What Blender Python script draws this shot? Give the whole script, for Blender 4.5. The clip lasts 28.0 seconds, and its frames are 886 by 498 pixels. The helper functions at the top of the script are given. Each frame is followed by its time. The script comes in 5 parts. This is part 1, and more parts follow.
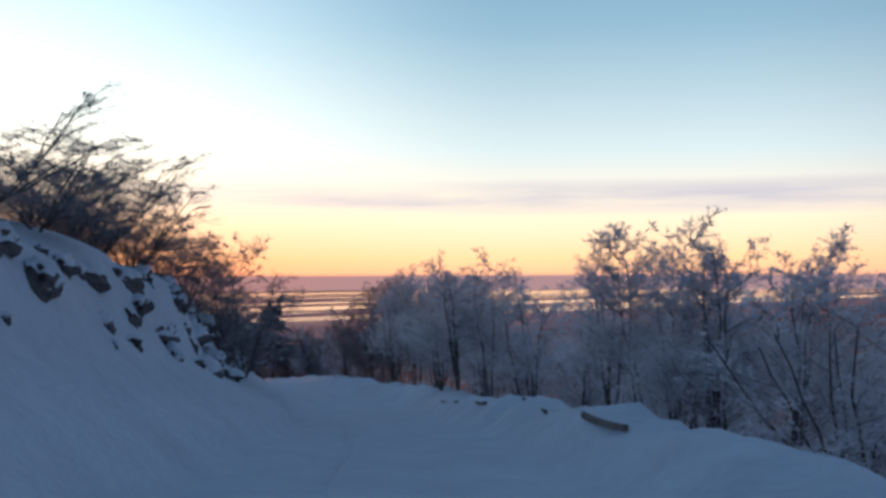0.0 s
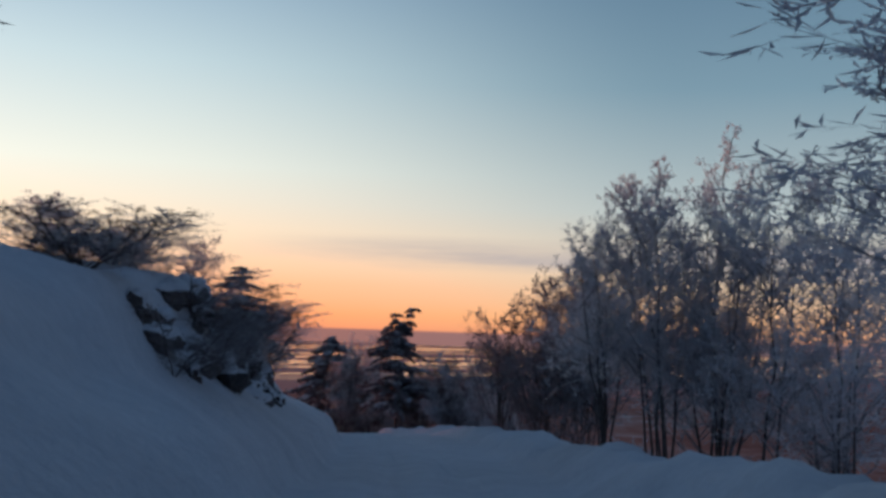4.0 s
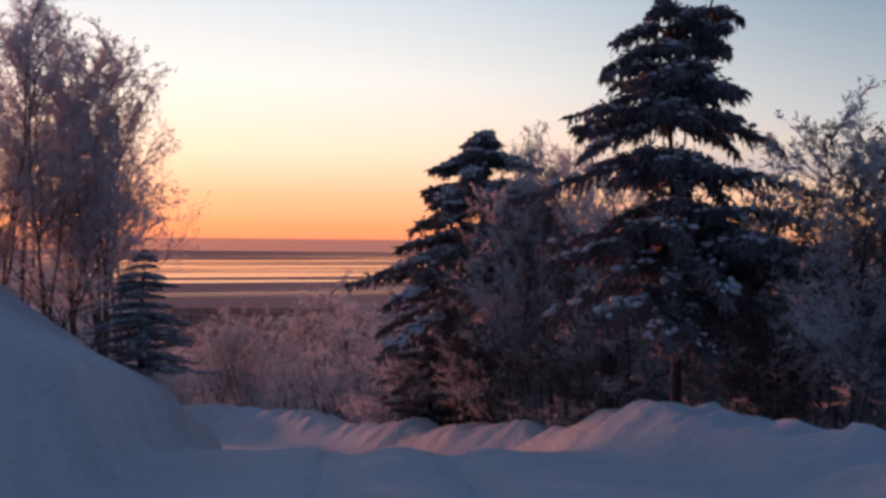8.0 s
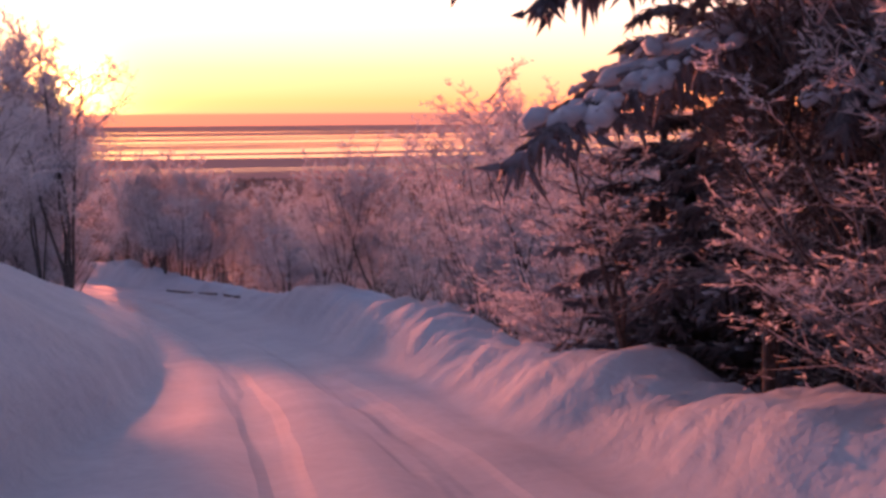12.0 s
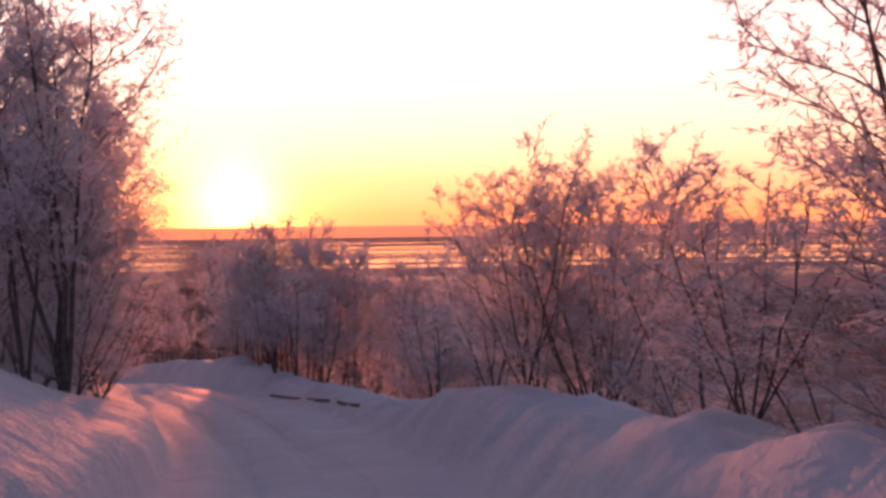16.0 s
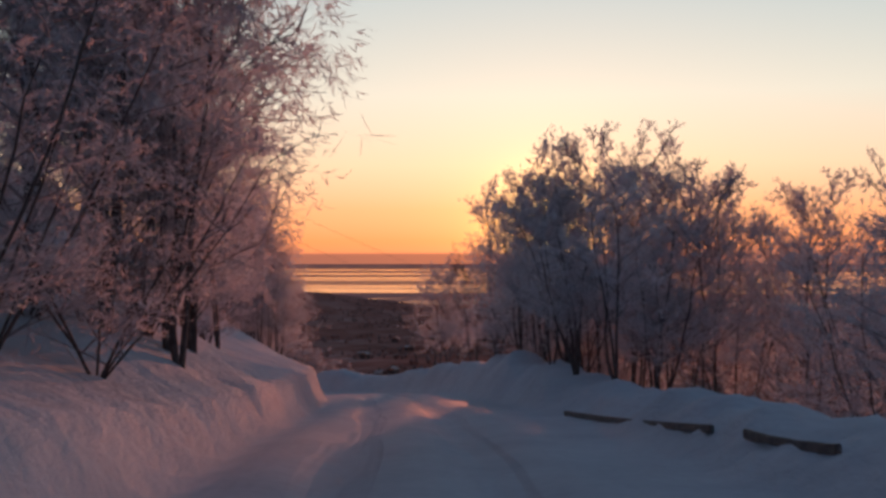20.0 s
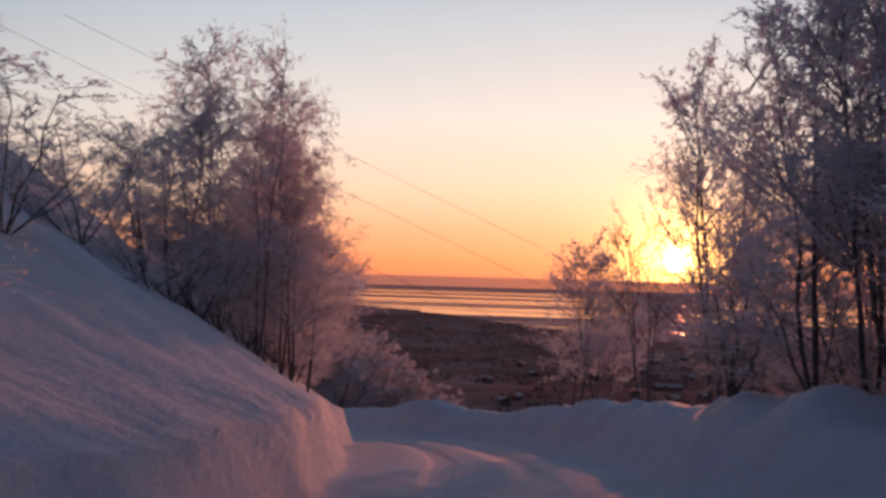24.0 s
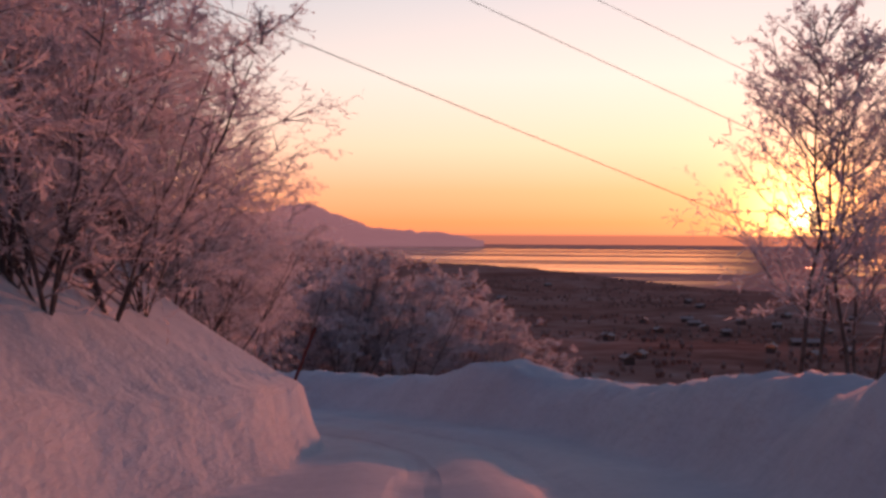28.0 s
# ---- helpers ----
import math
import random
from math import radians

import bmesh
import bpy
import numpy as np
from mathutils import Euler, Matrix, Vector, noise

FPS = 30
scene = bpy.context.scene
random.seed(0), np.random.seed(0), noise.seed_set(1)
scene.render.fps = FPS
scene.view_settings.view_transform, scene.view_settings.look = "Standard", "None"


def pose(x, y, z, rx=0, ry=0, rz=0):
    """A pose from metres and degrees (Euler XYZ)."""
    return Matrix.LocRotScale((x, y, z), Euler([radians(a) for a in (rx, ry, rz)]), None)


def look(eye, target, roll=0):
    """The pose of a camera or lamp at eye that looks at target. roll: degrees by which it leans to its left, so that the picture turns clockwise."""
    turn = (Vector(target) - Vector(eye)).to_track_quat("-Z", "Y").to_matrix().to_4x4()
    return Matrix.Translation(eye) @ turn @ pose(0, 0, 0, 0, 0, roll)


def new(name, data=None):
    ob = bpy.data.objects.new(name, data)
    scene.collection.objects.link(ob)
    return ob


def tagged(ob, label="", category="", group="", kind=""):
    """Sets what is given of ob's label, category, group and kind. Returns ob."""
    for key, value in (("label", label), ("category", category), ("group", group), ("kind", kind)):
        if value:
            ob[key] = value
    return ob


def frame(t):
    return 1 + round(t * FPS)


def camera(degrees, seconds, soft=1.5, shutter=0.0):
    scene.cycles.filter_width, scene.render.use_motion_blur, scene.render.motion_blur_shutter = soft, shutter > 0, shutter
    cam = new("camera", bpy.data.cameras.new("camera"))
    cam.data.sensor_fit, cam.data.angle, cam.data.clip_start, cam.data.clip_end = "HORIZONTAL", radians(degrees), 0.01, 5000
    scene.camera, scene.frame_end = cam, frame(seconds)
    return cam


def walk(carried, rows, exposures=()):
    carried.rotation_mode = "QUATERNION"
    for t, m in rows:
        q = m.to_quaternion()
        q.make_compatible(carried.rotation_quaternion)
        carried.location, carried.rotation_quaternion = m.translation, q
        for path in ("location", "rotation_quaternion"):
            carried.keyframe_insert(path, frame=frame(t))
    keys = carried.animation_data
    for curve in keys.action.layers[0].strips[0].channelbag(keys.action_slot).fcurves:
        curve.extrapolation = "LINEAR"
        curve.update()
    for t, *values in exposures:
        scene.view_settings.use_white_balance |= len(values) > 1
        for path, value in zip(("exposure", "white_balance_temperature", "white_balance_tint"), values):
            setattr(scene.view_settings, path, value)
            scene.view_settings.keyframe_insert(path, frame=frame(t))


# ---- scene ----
# ---- camera and its way down the road ----
cam = camera(40.5, 28.0, soft=3.2)
PATH = [
    (0, -76.70, -106.19, 11.81, -47.00, 1.24, -0.20),
    (0.5, -73.37, -102.88, 11.85, -45.82, 1.27, 0.60),
    (1, -70.18, -99.20, 11.32, -41.14, 1.51, -1.03),
    (1.5, -66.69, -95.37, 10.40, -42.79, 1.27, -0.79),
    (2, -62.99, -91.64, 10.03, -43.27, 3.21, 0.43),
    (2.5, -59.24, -87.93, 9.59, -42.38, 2.88, 2.33),
    (4.5, -45.20, -72.00, 7.65, -37.18, 3.90, 1.20),
    (5, -42.20, -68.40, 7.35, -34.84, 2.99, 0.70),
    (5.5, -39.20, -64.70, 7.00, -33.04, 0.73, 0.80),
    (6, -35.80, -60.30, 6.50, -32.30, 0.84, 0.80),
    (6.5, -27.70, -49.40, 5.60, -31.92, 0.78, 0.80),
    (7, -19.90, -38.10, 4.85, -30.86, 1.13, 0.60),
    (7.5, -14.90, -30.90, 4.35, -29.19, 1.83, 0.40),
    (8, -11.70, -25.80, 4.00, -27.71, -0.43, 0.60),
    (8.5, -9.80, -22.20, 3.72, -24.99, -1.32, 0.30),
    (9, -8.30, -19.40, 3.45, -24.13, -2.24, -0.80),
    (9.5, -7.20, -16.60, 3.10, -23.37, 0.30, -1.00),
    (10, -5.90, -13.60, 2.75, -22.17, -4.52, -1.00),
    (10.5, -4.40, -10.40, 2.35, -17.71, -4.87, -1.20),
    (11, -3.00, -7.60, 1.90, -18.80, -3.02, -1.30),
    (11.5, -2.00, -5.80, 1.50, -15.84, -4.60, -0.80),
    (12, -1.40, -4.90, 1.20, -17.38, -6.50, -0.30),
    (12.5, -0.80, -4.20, 0.80, -11.65, -4.55, 0.00),
    (13, -0.30, -3.00, 0.40, -8.01, -4.65, 0.00),
    (13.5, 0.39, -0.60, 0.00, -7.07, -3.63, 0.00),
    (15.5, 1.77, 10.81, -1.71, -5.83, -2.96, -0.28),
    (16, 2.33, 14.06, -1.78, -9.82, -1.15, -0.61),
    (16.5, 2.34, 17.36, -2.45, -6.37, -1.66, 0.36),
    (17, 2.61, 20.76, -3.08, -4.76, -1.78, 0.24),
    (17.5, 2.93, 24.00, -3.58, -5.99, -1.53, 0.21),
    (18, 3.10, 27.07, -3.94, -3.87, -0.67, 0.62),
    (18.5, 3.23, 30.17, -4.38, 1.75, -0.57, 0.80),
    (19, 3.32, 32.78, -4.71, 3.14, 0.94, 1.17),
    (19.5, 3.27, 35.54, -5.05, 4.33, 0.74, 0.43),
    (20, 3.30, 37.97, -5.27, 4.99, 0.19, -0.10),
    (20.5, 3.07, 40.51, -5.48, 5.36, -0.58, 0.70),
    (22.5, 1.65, 52.61, -6.35, 7.75, 0.39, 1.16),
    (23, 1.24, 55.98, -6.65, 9.13, 1.07, 1.63),
    (23.5, 0.81, 59.04, -7.01, 9.69, 1.62, 0.81),
    (24, 0.51, 61.92, -7.24, 11.11, 1.28, 1.50),
    (24.5, 0.00, 65.02, -7.61, 12.04, 1.30, -0.28),
    (25, -0.42, 68.01, -7.92, 14.08, 2.70, -0.42),
    (25.5, -0.75, 71.00, -8.22, 15.51, 3.66, 1.30),
    (26, -1.29, 73.55, -8.38, 15.92, 3.22, 0.80),
    (26.5, -1.67, 76.21, -8.69, 17.70, 3.60, 1.72),
    (27, -2.22, 79.10, -9.10, 16.07, 1.21, 2.56),
    (27.5, -2.75, 82.48, -9.24, 16.82, -0.11, 0.99),
    (28, -3.20, 85.56, -9.65, 16.71, -0.70, 0.20),
]


def heading_pose(x, y, z, yaw, pitch, roll):
    """Eye, heading to the left of +Y, pitch up and lean, as a camera pose."""
    a, p = radians(yaw), radians(pitch)
    ahead = Vector((-math.sin(a) * math.cos(p), math.cos(a) * math.cos(p), math.sin(p)))
    return look((x, y, z), Vector((x, y, z)) + ahead * 10, roll)


walk(cam, [(t, heading_pose(*row)) for t, *row in PATH],
     exposures=[(0, 1.12, 6200, 3), (2.5, 0.58, 6300, 3), (4.5, 0.38, 6400, 4), (6, 0.25, 6200, 4), (7, 0.45, 6500, 9), (8, 0.52, 6550, 16), (9, 0.9, 6500, 24), (10, 1.0, 7400, 38), (12, 1.32, 7800, 48), (13.5, 1.5, 7800, 47),
                (16, 1.0, 9000, 54), (17, 0.6, 10500, 50), (18, 0.35, 8000, 26), (20, 0.2, 7000, 9), (22.5, 0.3, 6800, 20), (25, 0.1, 6900, 20), (27, -0.06, 6900, 16), (28, 0.42, 7500, 32)])

# ---- sky, sun ----
SUN_UP = radians(1.0)
SUN_DIR = Vector((0, math.cos(SUN_UP), math.sin(SUN_UP)))


def ramp(nt, stops, interpolation="LINEAR"):
    node = nt.nodes.new("ShaderNodeValToRGB")
    cr = node.color_ramp
    cr.interpolation = interpolation
    while len(cr.elements) < len(stops):
        cr.elements.new(0.5)
    for e, (p, c) in zip(cr.elements, stops):
        e.position, e.color = p, (*c, 1)
    return node


def math_node(nt, op, a, b=None, clamp=False):
    n = nt.nodes.new("ShaderNodeMath")
    n.operation, n.use_clamp = op, clamp
    for i, v in enumerate((a, b)):
        if v is None:
            continue
        if isinstance(v, (int, float)):
            n.inputs[i].default_value = v
        else:
            nt.links.new(v, n.inputs[i])
    return n.outputs[0]


def mix_colour(nt, factor, a, b, blend="MIX"):
    n = nt.nodes.new("ShaderNodeMix")
    n.data_type, n.blend_type = "RGBA", blend
    for sock, v in ((n.inputs[0], factor), (n.inputs[6], a), (n.inputs[7], b)):
        if isinstance(v, (int, float)):
            sock.default_value = v
        elif isinstance(v, tuple):
            sock.default_value = (*v, 1)
        else:
            nt.links.new(v, sock)
    return n.outputs[2]


def make_sky():
    world = bpy.data.worlds.new("winter_sunset_sky")
    scene.world = world
    world.use_nodes = True
    nt = world.node_tree
    nt.nodes.clear()
    tc = nt.nodes.new("ShaderNodeTexCoord")
    norm = nt.nodes.new("ShaderNodeVectorMath")
    norm.operation = "NORMALIZE"
    nt.links.new(tc.outputs["Generated"], norm.inputs[0])
    sep = nt.nodes.new("ShaderNodeSeparateXYZ")
    nt.links.new(norm.outputs[0], sep.inputs[0])
    up = math_node(nt, "MAXIMUM", sep.outputs[2], 0.0)
    height = math_node(nt, "POWER", up, 0.5)
    sunward = ramp(nt, [(0.0, (0.84, 0.24, 0.12)), (0.10, (0.90, 0.29, 0.12)), (0.19, (0.92, 0.42, 0.23)), (0.27, (0.86, 0.62, 0.45)), (0.36, (0.71, 0.70, 0.645)),
                        (0.46, (0.48, 0.57, 0.62)), (0.56, (0.22, 0.33, 0.47)), (0.70, (0.07, 0.12, 0.20)), (1.0, (0.035, 0.065, 0.13))])
    aside = ramp(nt, [(0.0, (0.64, 0.27, 0.155)), (0.12, (0.74, 0.39, 0.20)), (0.22, (0.62, 0.47, 0.35)), (0.32, (0.37, 0.41, 0.43)), (0.45, (0.15, 0.235, 0.31)),
                      (0.56, (0.08, 0.145, 0.23)), (0.70, (0.055, 0.10, 0.175)), (1.0, (0.035, 0.065, 0.13))])
    behind = ramp(nt, [(0.0, (0.08, 0.10, 0.16)), (0.3, (0.10, 0.11, 0.165)), (0.6, (0.045, 0.075, 0.135)), (1.0, (0.035, 0.065, 0.13))])
    for r in (sunward, aside, behind):
        nt.links.new(height, r.inputs[0])
    # from the sun's side round to the far side
    f1 = nt.nodes.new("ShaderNodeMapRange")
    f1.interpolation_type = "SMOOTHSTEP"
    nt.links.new(sep.outputs[1], f1.inputs[0])
    f1.inputs[1].default_value, f1.inputs[2].default_value = 0.62, 0.97
    f2 = nt.nodes.new("ShaderNodeMapRange")
    f2.interpolation_type = "SMOOTHSTEP"
    nt.links.new(sep.outputs[1], f2.inputs[0])
    f2.inputs[1].default_value, f2.inputs[2].default_value = 0.0, 0.5
    base = mix_colour(nt, f2.outputs[0], behind.outputs[0], aside.outputs[0])
    base = mix_colour(nt, f1.outputs[0], base, sunward.outputs[0])
    # thin bank of cloud low in the sky beside the sun
    mapping = nt.nodes.new("ShaderNodeMapping")
    mapping.inputs["Scale"].default_value = (2.4, 2.4, 30)
    nt.links.new(norm.outputs[0], mapping.inputs[0])
    cloud = nt.nodes.new("ShaderNodeTexNoise")
    cloud.inputs["Scale"].default_value, cloud.inputs["Detail"].default_value, cloud.inputs["Roughness"].default_value = 1.6, 6, 0.6
    nt.links.new(mapping.outputs[0], cloud.inputs[0])
    band = math_node(nt, "SUBTRACT", sep.outputs[2], 0.064)
    band = math_node(nt, "MULTIPLY", band, 62)
    band = math_node(nt, "POWER", math_node(nt, "ABSOLUTE", band), 2.0)
    band = math_node(nt, "SUBTRACT", 1.0, band, clamp=True)
    side = nt.nodes.new("ShaderNodeMapRange")
    side.interpolation_type = "SMOOTHSTEP"
    nt.links.new(sep.outputs[0], side.inputs[0])
    side.inputs[1].default_value, side.inputs[2].default_value = 0.42, 0.72
    thick = math_node(nt, "MULTIPLY", math_node(nt, "MULTIPLY", band, side.outputs[0]), math_node(nt, "MULTIPLY", math_node(nt, "SUBTRACT", cloud.outputs[0], 0.32), 3.0, clamp=True))
    base = mix_colour(nt, math_node(nt, "MULTIPLY", thick, 1.0, clamp=True), base, (0.33, 0.30, 0.34))
    # glow of air about the sun and the disc itself
    dot = nt.nodes.new("ShaderNodeVectorMath")
    dot.operation = "DOT_PRODUCT"
    nt.links.new(norm.outputs[0], dot.inputs[0])
    dot.inputs[1].default_value = SUN_DIR
    near = math_node(nt, "MAXIMUM", dot.outputs["Value"], 0.0)
    for power, colour in ((40, (0.10, 0.06, 0.04)), (400, (0.40, 0.19, 0.06)), (1800, (4.6, 2.5, 0.6))):
        base = mix_add(nt, base, math_node(nt, "POWER", near, power), colour)
    disc = nt.nodes.new("ShaderNodeMapRange")
    nt.links.new(near, disc.inputs[0])
    disc.inputs[1].default_value, disc.inputs[2].default_value = math.cos(radians(0.85)), math.cos(radians(0.38))
    base = mix_add(nt, base, math_node(nt, "POWER", disc.outputs[0], 2.5), (14, 9, 3.2))
    # far haze over the sea under the horizon
    low = nt.nodes.new("ShaderNodeMapRange")
    nt.links.new(sep.outputs[2], low.inputs[0])
    low.inputs[1].default_value, low.inputs[2].default_value = -0.0012, 0.0006
    haze = mix_colour(nt, f1.outputs[0], (0.22, 0.13, 0.14), (0.27, 0.115, 0.105))
    haze = mix_colour(nt, f2.outputs[0], (0.05, 0.06, 0.09), haze)
    base = mix_colour(nt, low.outputs[0], haze, base)
    sky = nt.nodes.new("ShaderNodeTexSky")
    sky.sky_type, sky.sun_disc, sky.sun_elevation, sky.sun_rotation = "NISHITA", False, SUN_UP, 0.0
    bg_sky, bg = nt.nodes.new("ShaderNodeBackground"), nt.nodes.new("ShaderNodeBackground")
    nt.links.new(sky.outputs[0], bg_sky.inputs[0])
    bg_sky.inputs[1].default_value = 0.015
    nt.links.new(base, bg.inputs[0])
    bg.inputs[1].default_value = 0.95
    both = nt.nodes.new("ShaderNodeAddShader")
    nt.links.new(bg_sky.outputs[0], both.inputs[0])
    nt.links.new(bg.outputs[0], both.inputs[1])
    out = nt.nodes.new("ShaderNodeOutputWorld")
    nt.links.new(both.outputs[0], out.inputs[0])


def mix_add(nt, base, factor, colour):
    """Adds colour times factor."""
    scaled = nt.nodes.new("ShaderNodeVectorMath")
    scaled.operation = "SCALE"
    scaled.inputs[0].default_value = colour
    nt.links.new(factor, scaled.inputs["Scale"])
    add = nt.nodes.new("ShaderNodeVectorMath")
    add.operation = "ADD"
    nt.links.new(base, add.inputs[0])
    nt.links.new(scaled.outputs[0], add.inputs[1])
    return add.outputs[0]


make_sky()
sun_lamp = new("sun", bpy.data.lights.new("sun", "SUN"))
sun_lamp.data.energy, sun_lamp.data.angle, sun_lamp.data.color = 1.4, radians(0.8), (1.0, 0.28, 0.14)
sun_lamp.matrix_world = look((0, 300, 300 * math.tan(radians(1.4))), (0, 0, 0))

# ---- materials ----


def material(name, dark, light, scale=8.0, rough=0.7, bump=0.3, fine=60.0, distance=0.02, detail=5.0, random_tint=0.0, subsurface=0.0, metallic=0.0):
    """Two tones over a coarse noise, a fine grain in colour and relief."""
    m = bpy.data.materials.new(name)
    m.use_nodes = True
    nt = m.node_tree
    bsdf = nt.nodes["Principled BSDF"]
    tc = nt.nodes.new("ShaderNodeTexCoord")
    big = nt.nodes.new("ShaderNodeTexNoise")
    big.inputs["Scale"].default_value, big.inputs["Detail"].default_value = scale, detail
    small = nt.nodes.new("ShaderNodeTexNoise")
    small.inputs["Scale"].default_value, small.inputs["Detail"].default_value = fine, 3
    for n in (big, small):
        nt.links.new(tc.outputs["Object"], n.inputs[0])
    blend = math_node(nt, "ADD", math_node(nt, "MULTIPLY", big.outputs[0], 1.5), math_node(nt, "MULTIPLY", small.outputs[0], 0.5))
    r = ramp(nt, [(0.35, dark), (0.75, light)])
    nt.links.new(math_node(nt, "MULTIPLY", blend, 0.56), r.inputs[0])
    colour = r.outputs[0]
    if random_tint:
        info = nt.nodes.new("ShaderNodeObjectInfo")
        shade = math_node(nt, "ADD", math_node(nt, "MULTIPLY", info.outputs["Random"], random_tint), 1.0 - random_tint * 0.6)
        vec = nt.nodes.new("ShaderNodeVectorMath")
        vec.operation = "SCALE"
        nt.links.new(colour, vec.inputs[0])
        nt.links.new(shade, vec.inputs["Scale"])
        colour = vec.outputs[0]
    nt.links.new(colour, bsdf.inputs["Base Color"])
    bsdf.inputs["Roughness"].default_value, bsdf.inputs["Metallic"].default_value = rough, metallic
    bsdf.inputs["Subsurface Weight"].default_value = subsurface
    if subsurface:
        bsdf.inputs["Subsurface Radius"].default_value = (0.03, 0.03, 0.04)
    if bump:
        b = nt.nodes.new("ShaderNodeBump")
        b.inputs["Strength"].default_value, b.inputs["Distance"].default_value = bump, distance
        nt.links.new(blend, b.inputs["Height"])
        nt.links.new(b.outputs[0], bsdf.inputs["Normal"])
    return m


def ground_material():
    """Snow near the road; further down the hill winter woodland, its dark brown raised and reddened for sunlit haze,
    shows between patches of snow.
    """
    m = bpy.data.materials.new("snowy_ground")
    m.use_nodes = True
    nt = m.node_tree
    bsdf = nt.nodes["Principled BSDF"]
    tc = nt.nodes.new("ShaderNodeTexCoord")
    noises = []
    for scale, detail in ((0.7, 4), (6.0, 6), (45.0, 3), (0.010, 9), (0.05, 8), (0.11, 5)):
        n = nt.nodes.new("ShaderNodeTexNoise")
        n.inputs["Scale"].default_value, n.inputs["Detail"].default_value = scale, detail
        nt.links.new(tc.outputs["Object"], n.inputs[0])
        noises.append(n.outputs[0])
    snow = ramp(nt, [(0.3, (0.54, 0.565, 0.61)), (0.7, (0.70, 0.72, 0.76))])
    nt.links.new(math_node(nt, "ADD", math_node(nt, "MULTIPLY", noises[0], 0.6), math_node(nt, "MULTIPLY", noises[1], 0.4)), snow.inputs[0])
    # woodland browns with the reddish sunlit haze put into them
    wood = ramp(nt, [(0.40, (0.30, 0.125, 0.095)), (0.50, (0.45, 0.205, 0.16)), (0.57, (0.53, 0.29, 0.24)), (0.62, (0.60, 0.42, 0.38)), (0.65, (0.74, 0.64, 0.62))])
    nt.links.new(math_node(nt, "ADD", math_node(nt, "ADD", math_node(nt, "MULTIPLY", noises[3], 0.4), math_node(nt, "MULTIPLY", noises[4], 0.3)), math_node(nt, "MULTIPLY", noises[5], 0.3)), wood.inputs[0])
    attr = nt.nodes.new("ShaderNodeAttribute")
    attr.attribute_name = "woodland"
    nt.links.new(mix_colour(nt, attr.outputs["Fac"], snow.outputs[0], wood.outputs[0]), bsdf.inputs["Base Color"])
    bsdf.inputs["Roughness"].default_value = 0.75
    nt.links.new(math_node(nt, "MULTIPLY", math_node(nt, "SUBTRACT", 1.0, attr.outputs["Fac"], clamp=True), 0.03), bsdf.inputs["Specular IOR Level"])
    # clods on the banks; on the carriageway streaks that follow the wheels
    def read(name):
        a = nt.nodes.new("ShaderNodeAttribute")
        a.attribute_name = name
        return a.outputs["Fac"]

    lane, across, along_road = read("lane"), read("across"), read("along")
    place = nt.nodes.new("ShaderNodeCombineXYZ")
    nt.links.new(math_node(nt, "MULTIPLY", across, 1.5), place.inputs[0])
    nt.links.new(math_node(nt, "MULTIPLY", along_road, 0.10), place.inputs[1])
    streak = nt.nodes.new("ShaderNodeTexNoise")
    streak.inputs["Scale"].default_value, streak.inputs["Detail"].default_value, streak.inputs["Roughness"].default_value = 1.3, 2, 0.45
    nt.links.new(place.outputs[0], streak.inputs[0])
    clod = nt.nodes.new("ShaderNodeTexNoise")
    clod.inputs["Scale"].default_value, clod.inputs["Detail"].default_value, clod.inputs["Roughness"].default_value = 1.9, 4, 0.55
    layers = nt.nodes.new("ShaderNodeMapping")
    layers.inputs["Scale"].default_value = (1, 1, 3.2)
    nt.links.new(tc.outputs["Object"], layers.inputs[0])
    nt.links.new(layers.outputs[0], clod.inputs[0])
    # two wheel tracks that wander a little
    ruts = ramp(nt, [(k, (h, h, h)) for k, h in ((0.05, 0.45), (0.20, 0.60), (0.27, 0.62), (0.31, 0.20), (0.36, 0.22), (0.40, 0.66), (0.50, 0.75), (0.59, 0.66), (0.63, 0.22), (0.68, 0.18), (0.72, 0.62), (0.95, 0.45))])
    drift = math_node(nt, "MULTIPLY", math_node(nt, "SUBTRACT", streak.outputs[0], 0.5), 0.16)
    nt.links.new(math_node(nt, "ADD", math_node(nt, "ADD", math_node(nt, "MULTIPLY", across, 0.2), 0.5), drift), ruts.inputs[0])
    relief = nt.nodes.new("ShaderNodeMix")
    nt.links.new(lane, relief.inputs[0])
    nt.links.new(math_node(nt, "MULTIPLY", clod.outputs[0], math_node(nt, "ADD", math_node(nt, "MULTIPLY", read("bank"), 0.09), 0.04)), relief.inputs[2])
    nt.links.new(math_node(nt, "ADD", math_node(nt, "MULTIPLY", streak.outputs[0], 0.05), math_node(nt, "MULTIPLY", ruts.outputs[0], 0.17)), relief.inputs[3])
    b1, b2 = nt.nodes.new("ShaderNodeBump"), nt.nodes.new("ShaderNodeBump")
    b1.inputs["Strength"].default_value, b1.inputs["Distance"].default_value = 0.6, 1.0
    b2.inputs["Strength"].default_value, b2.inputs["Distance"].default_value = 0.3, 0.03
    nt.links.new(relief.outputs[0], b1.inputs["Height"])
    nt.links.new(math_node(nt, "ADD", noises[1], math_node(nt, "MULTIPLY", noises[2], 0.25)), b2.inputs["Height"])
    nt.links.new(b1.outputs[0], b2.inputs["Normal"])
    nt.links.new(b2.outputs[0], bsdf.inputs["Normal"])
    return m


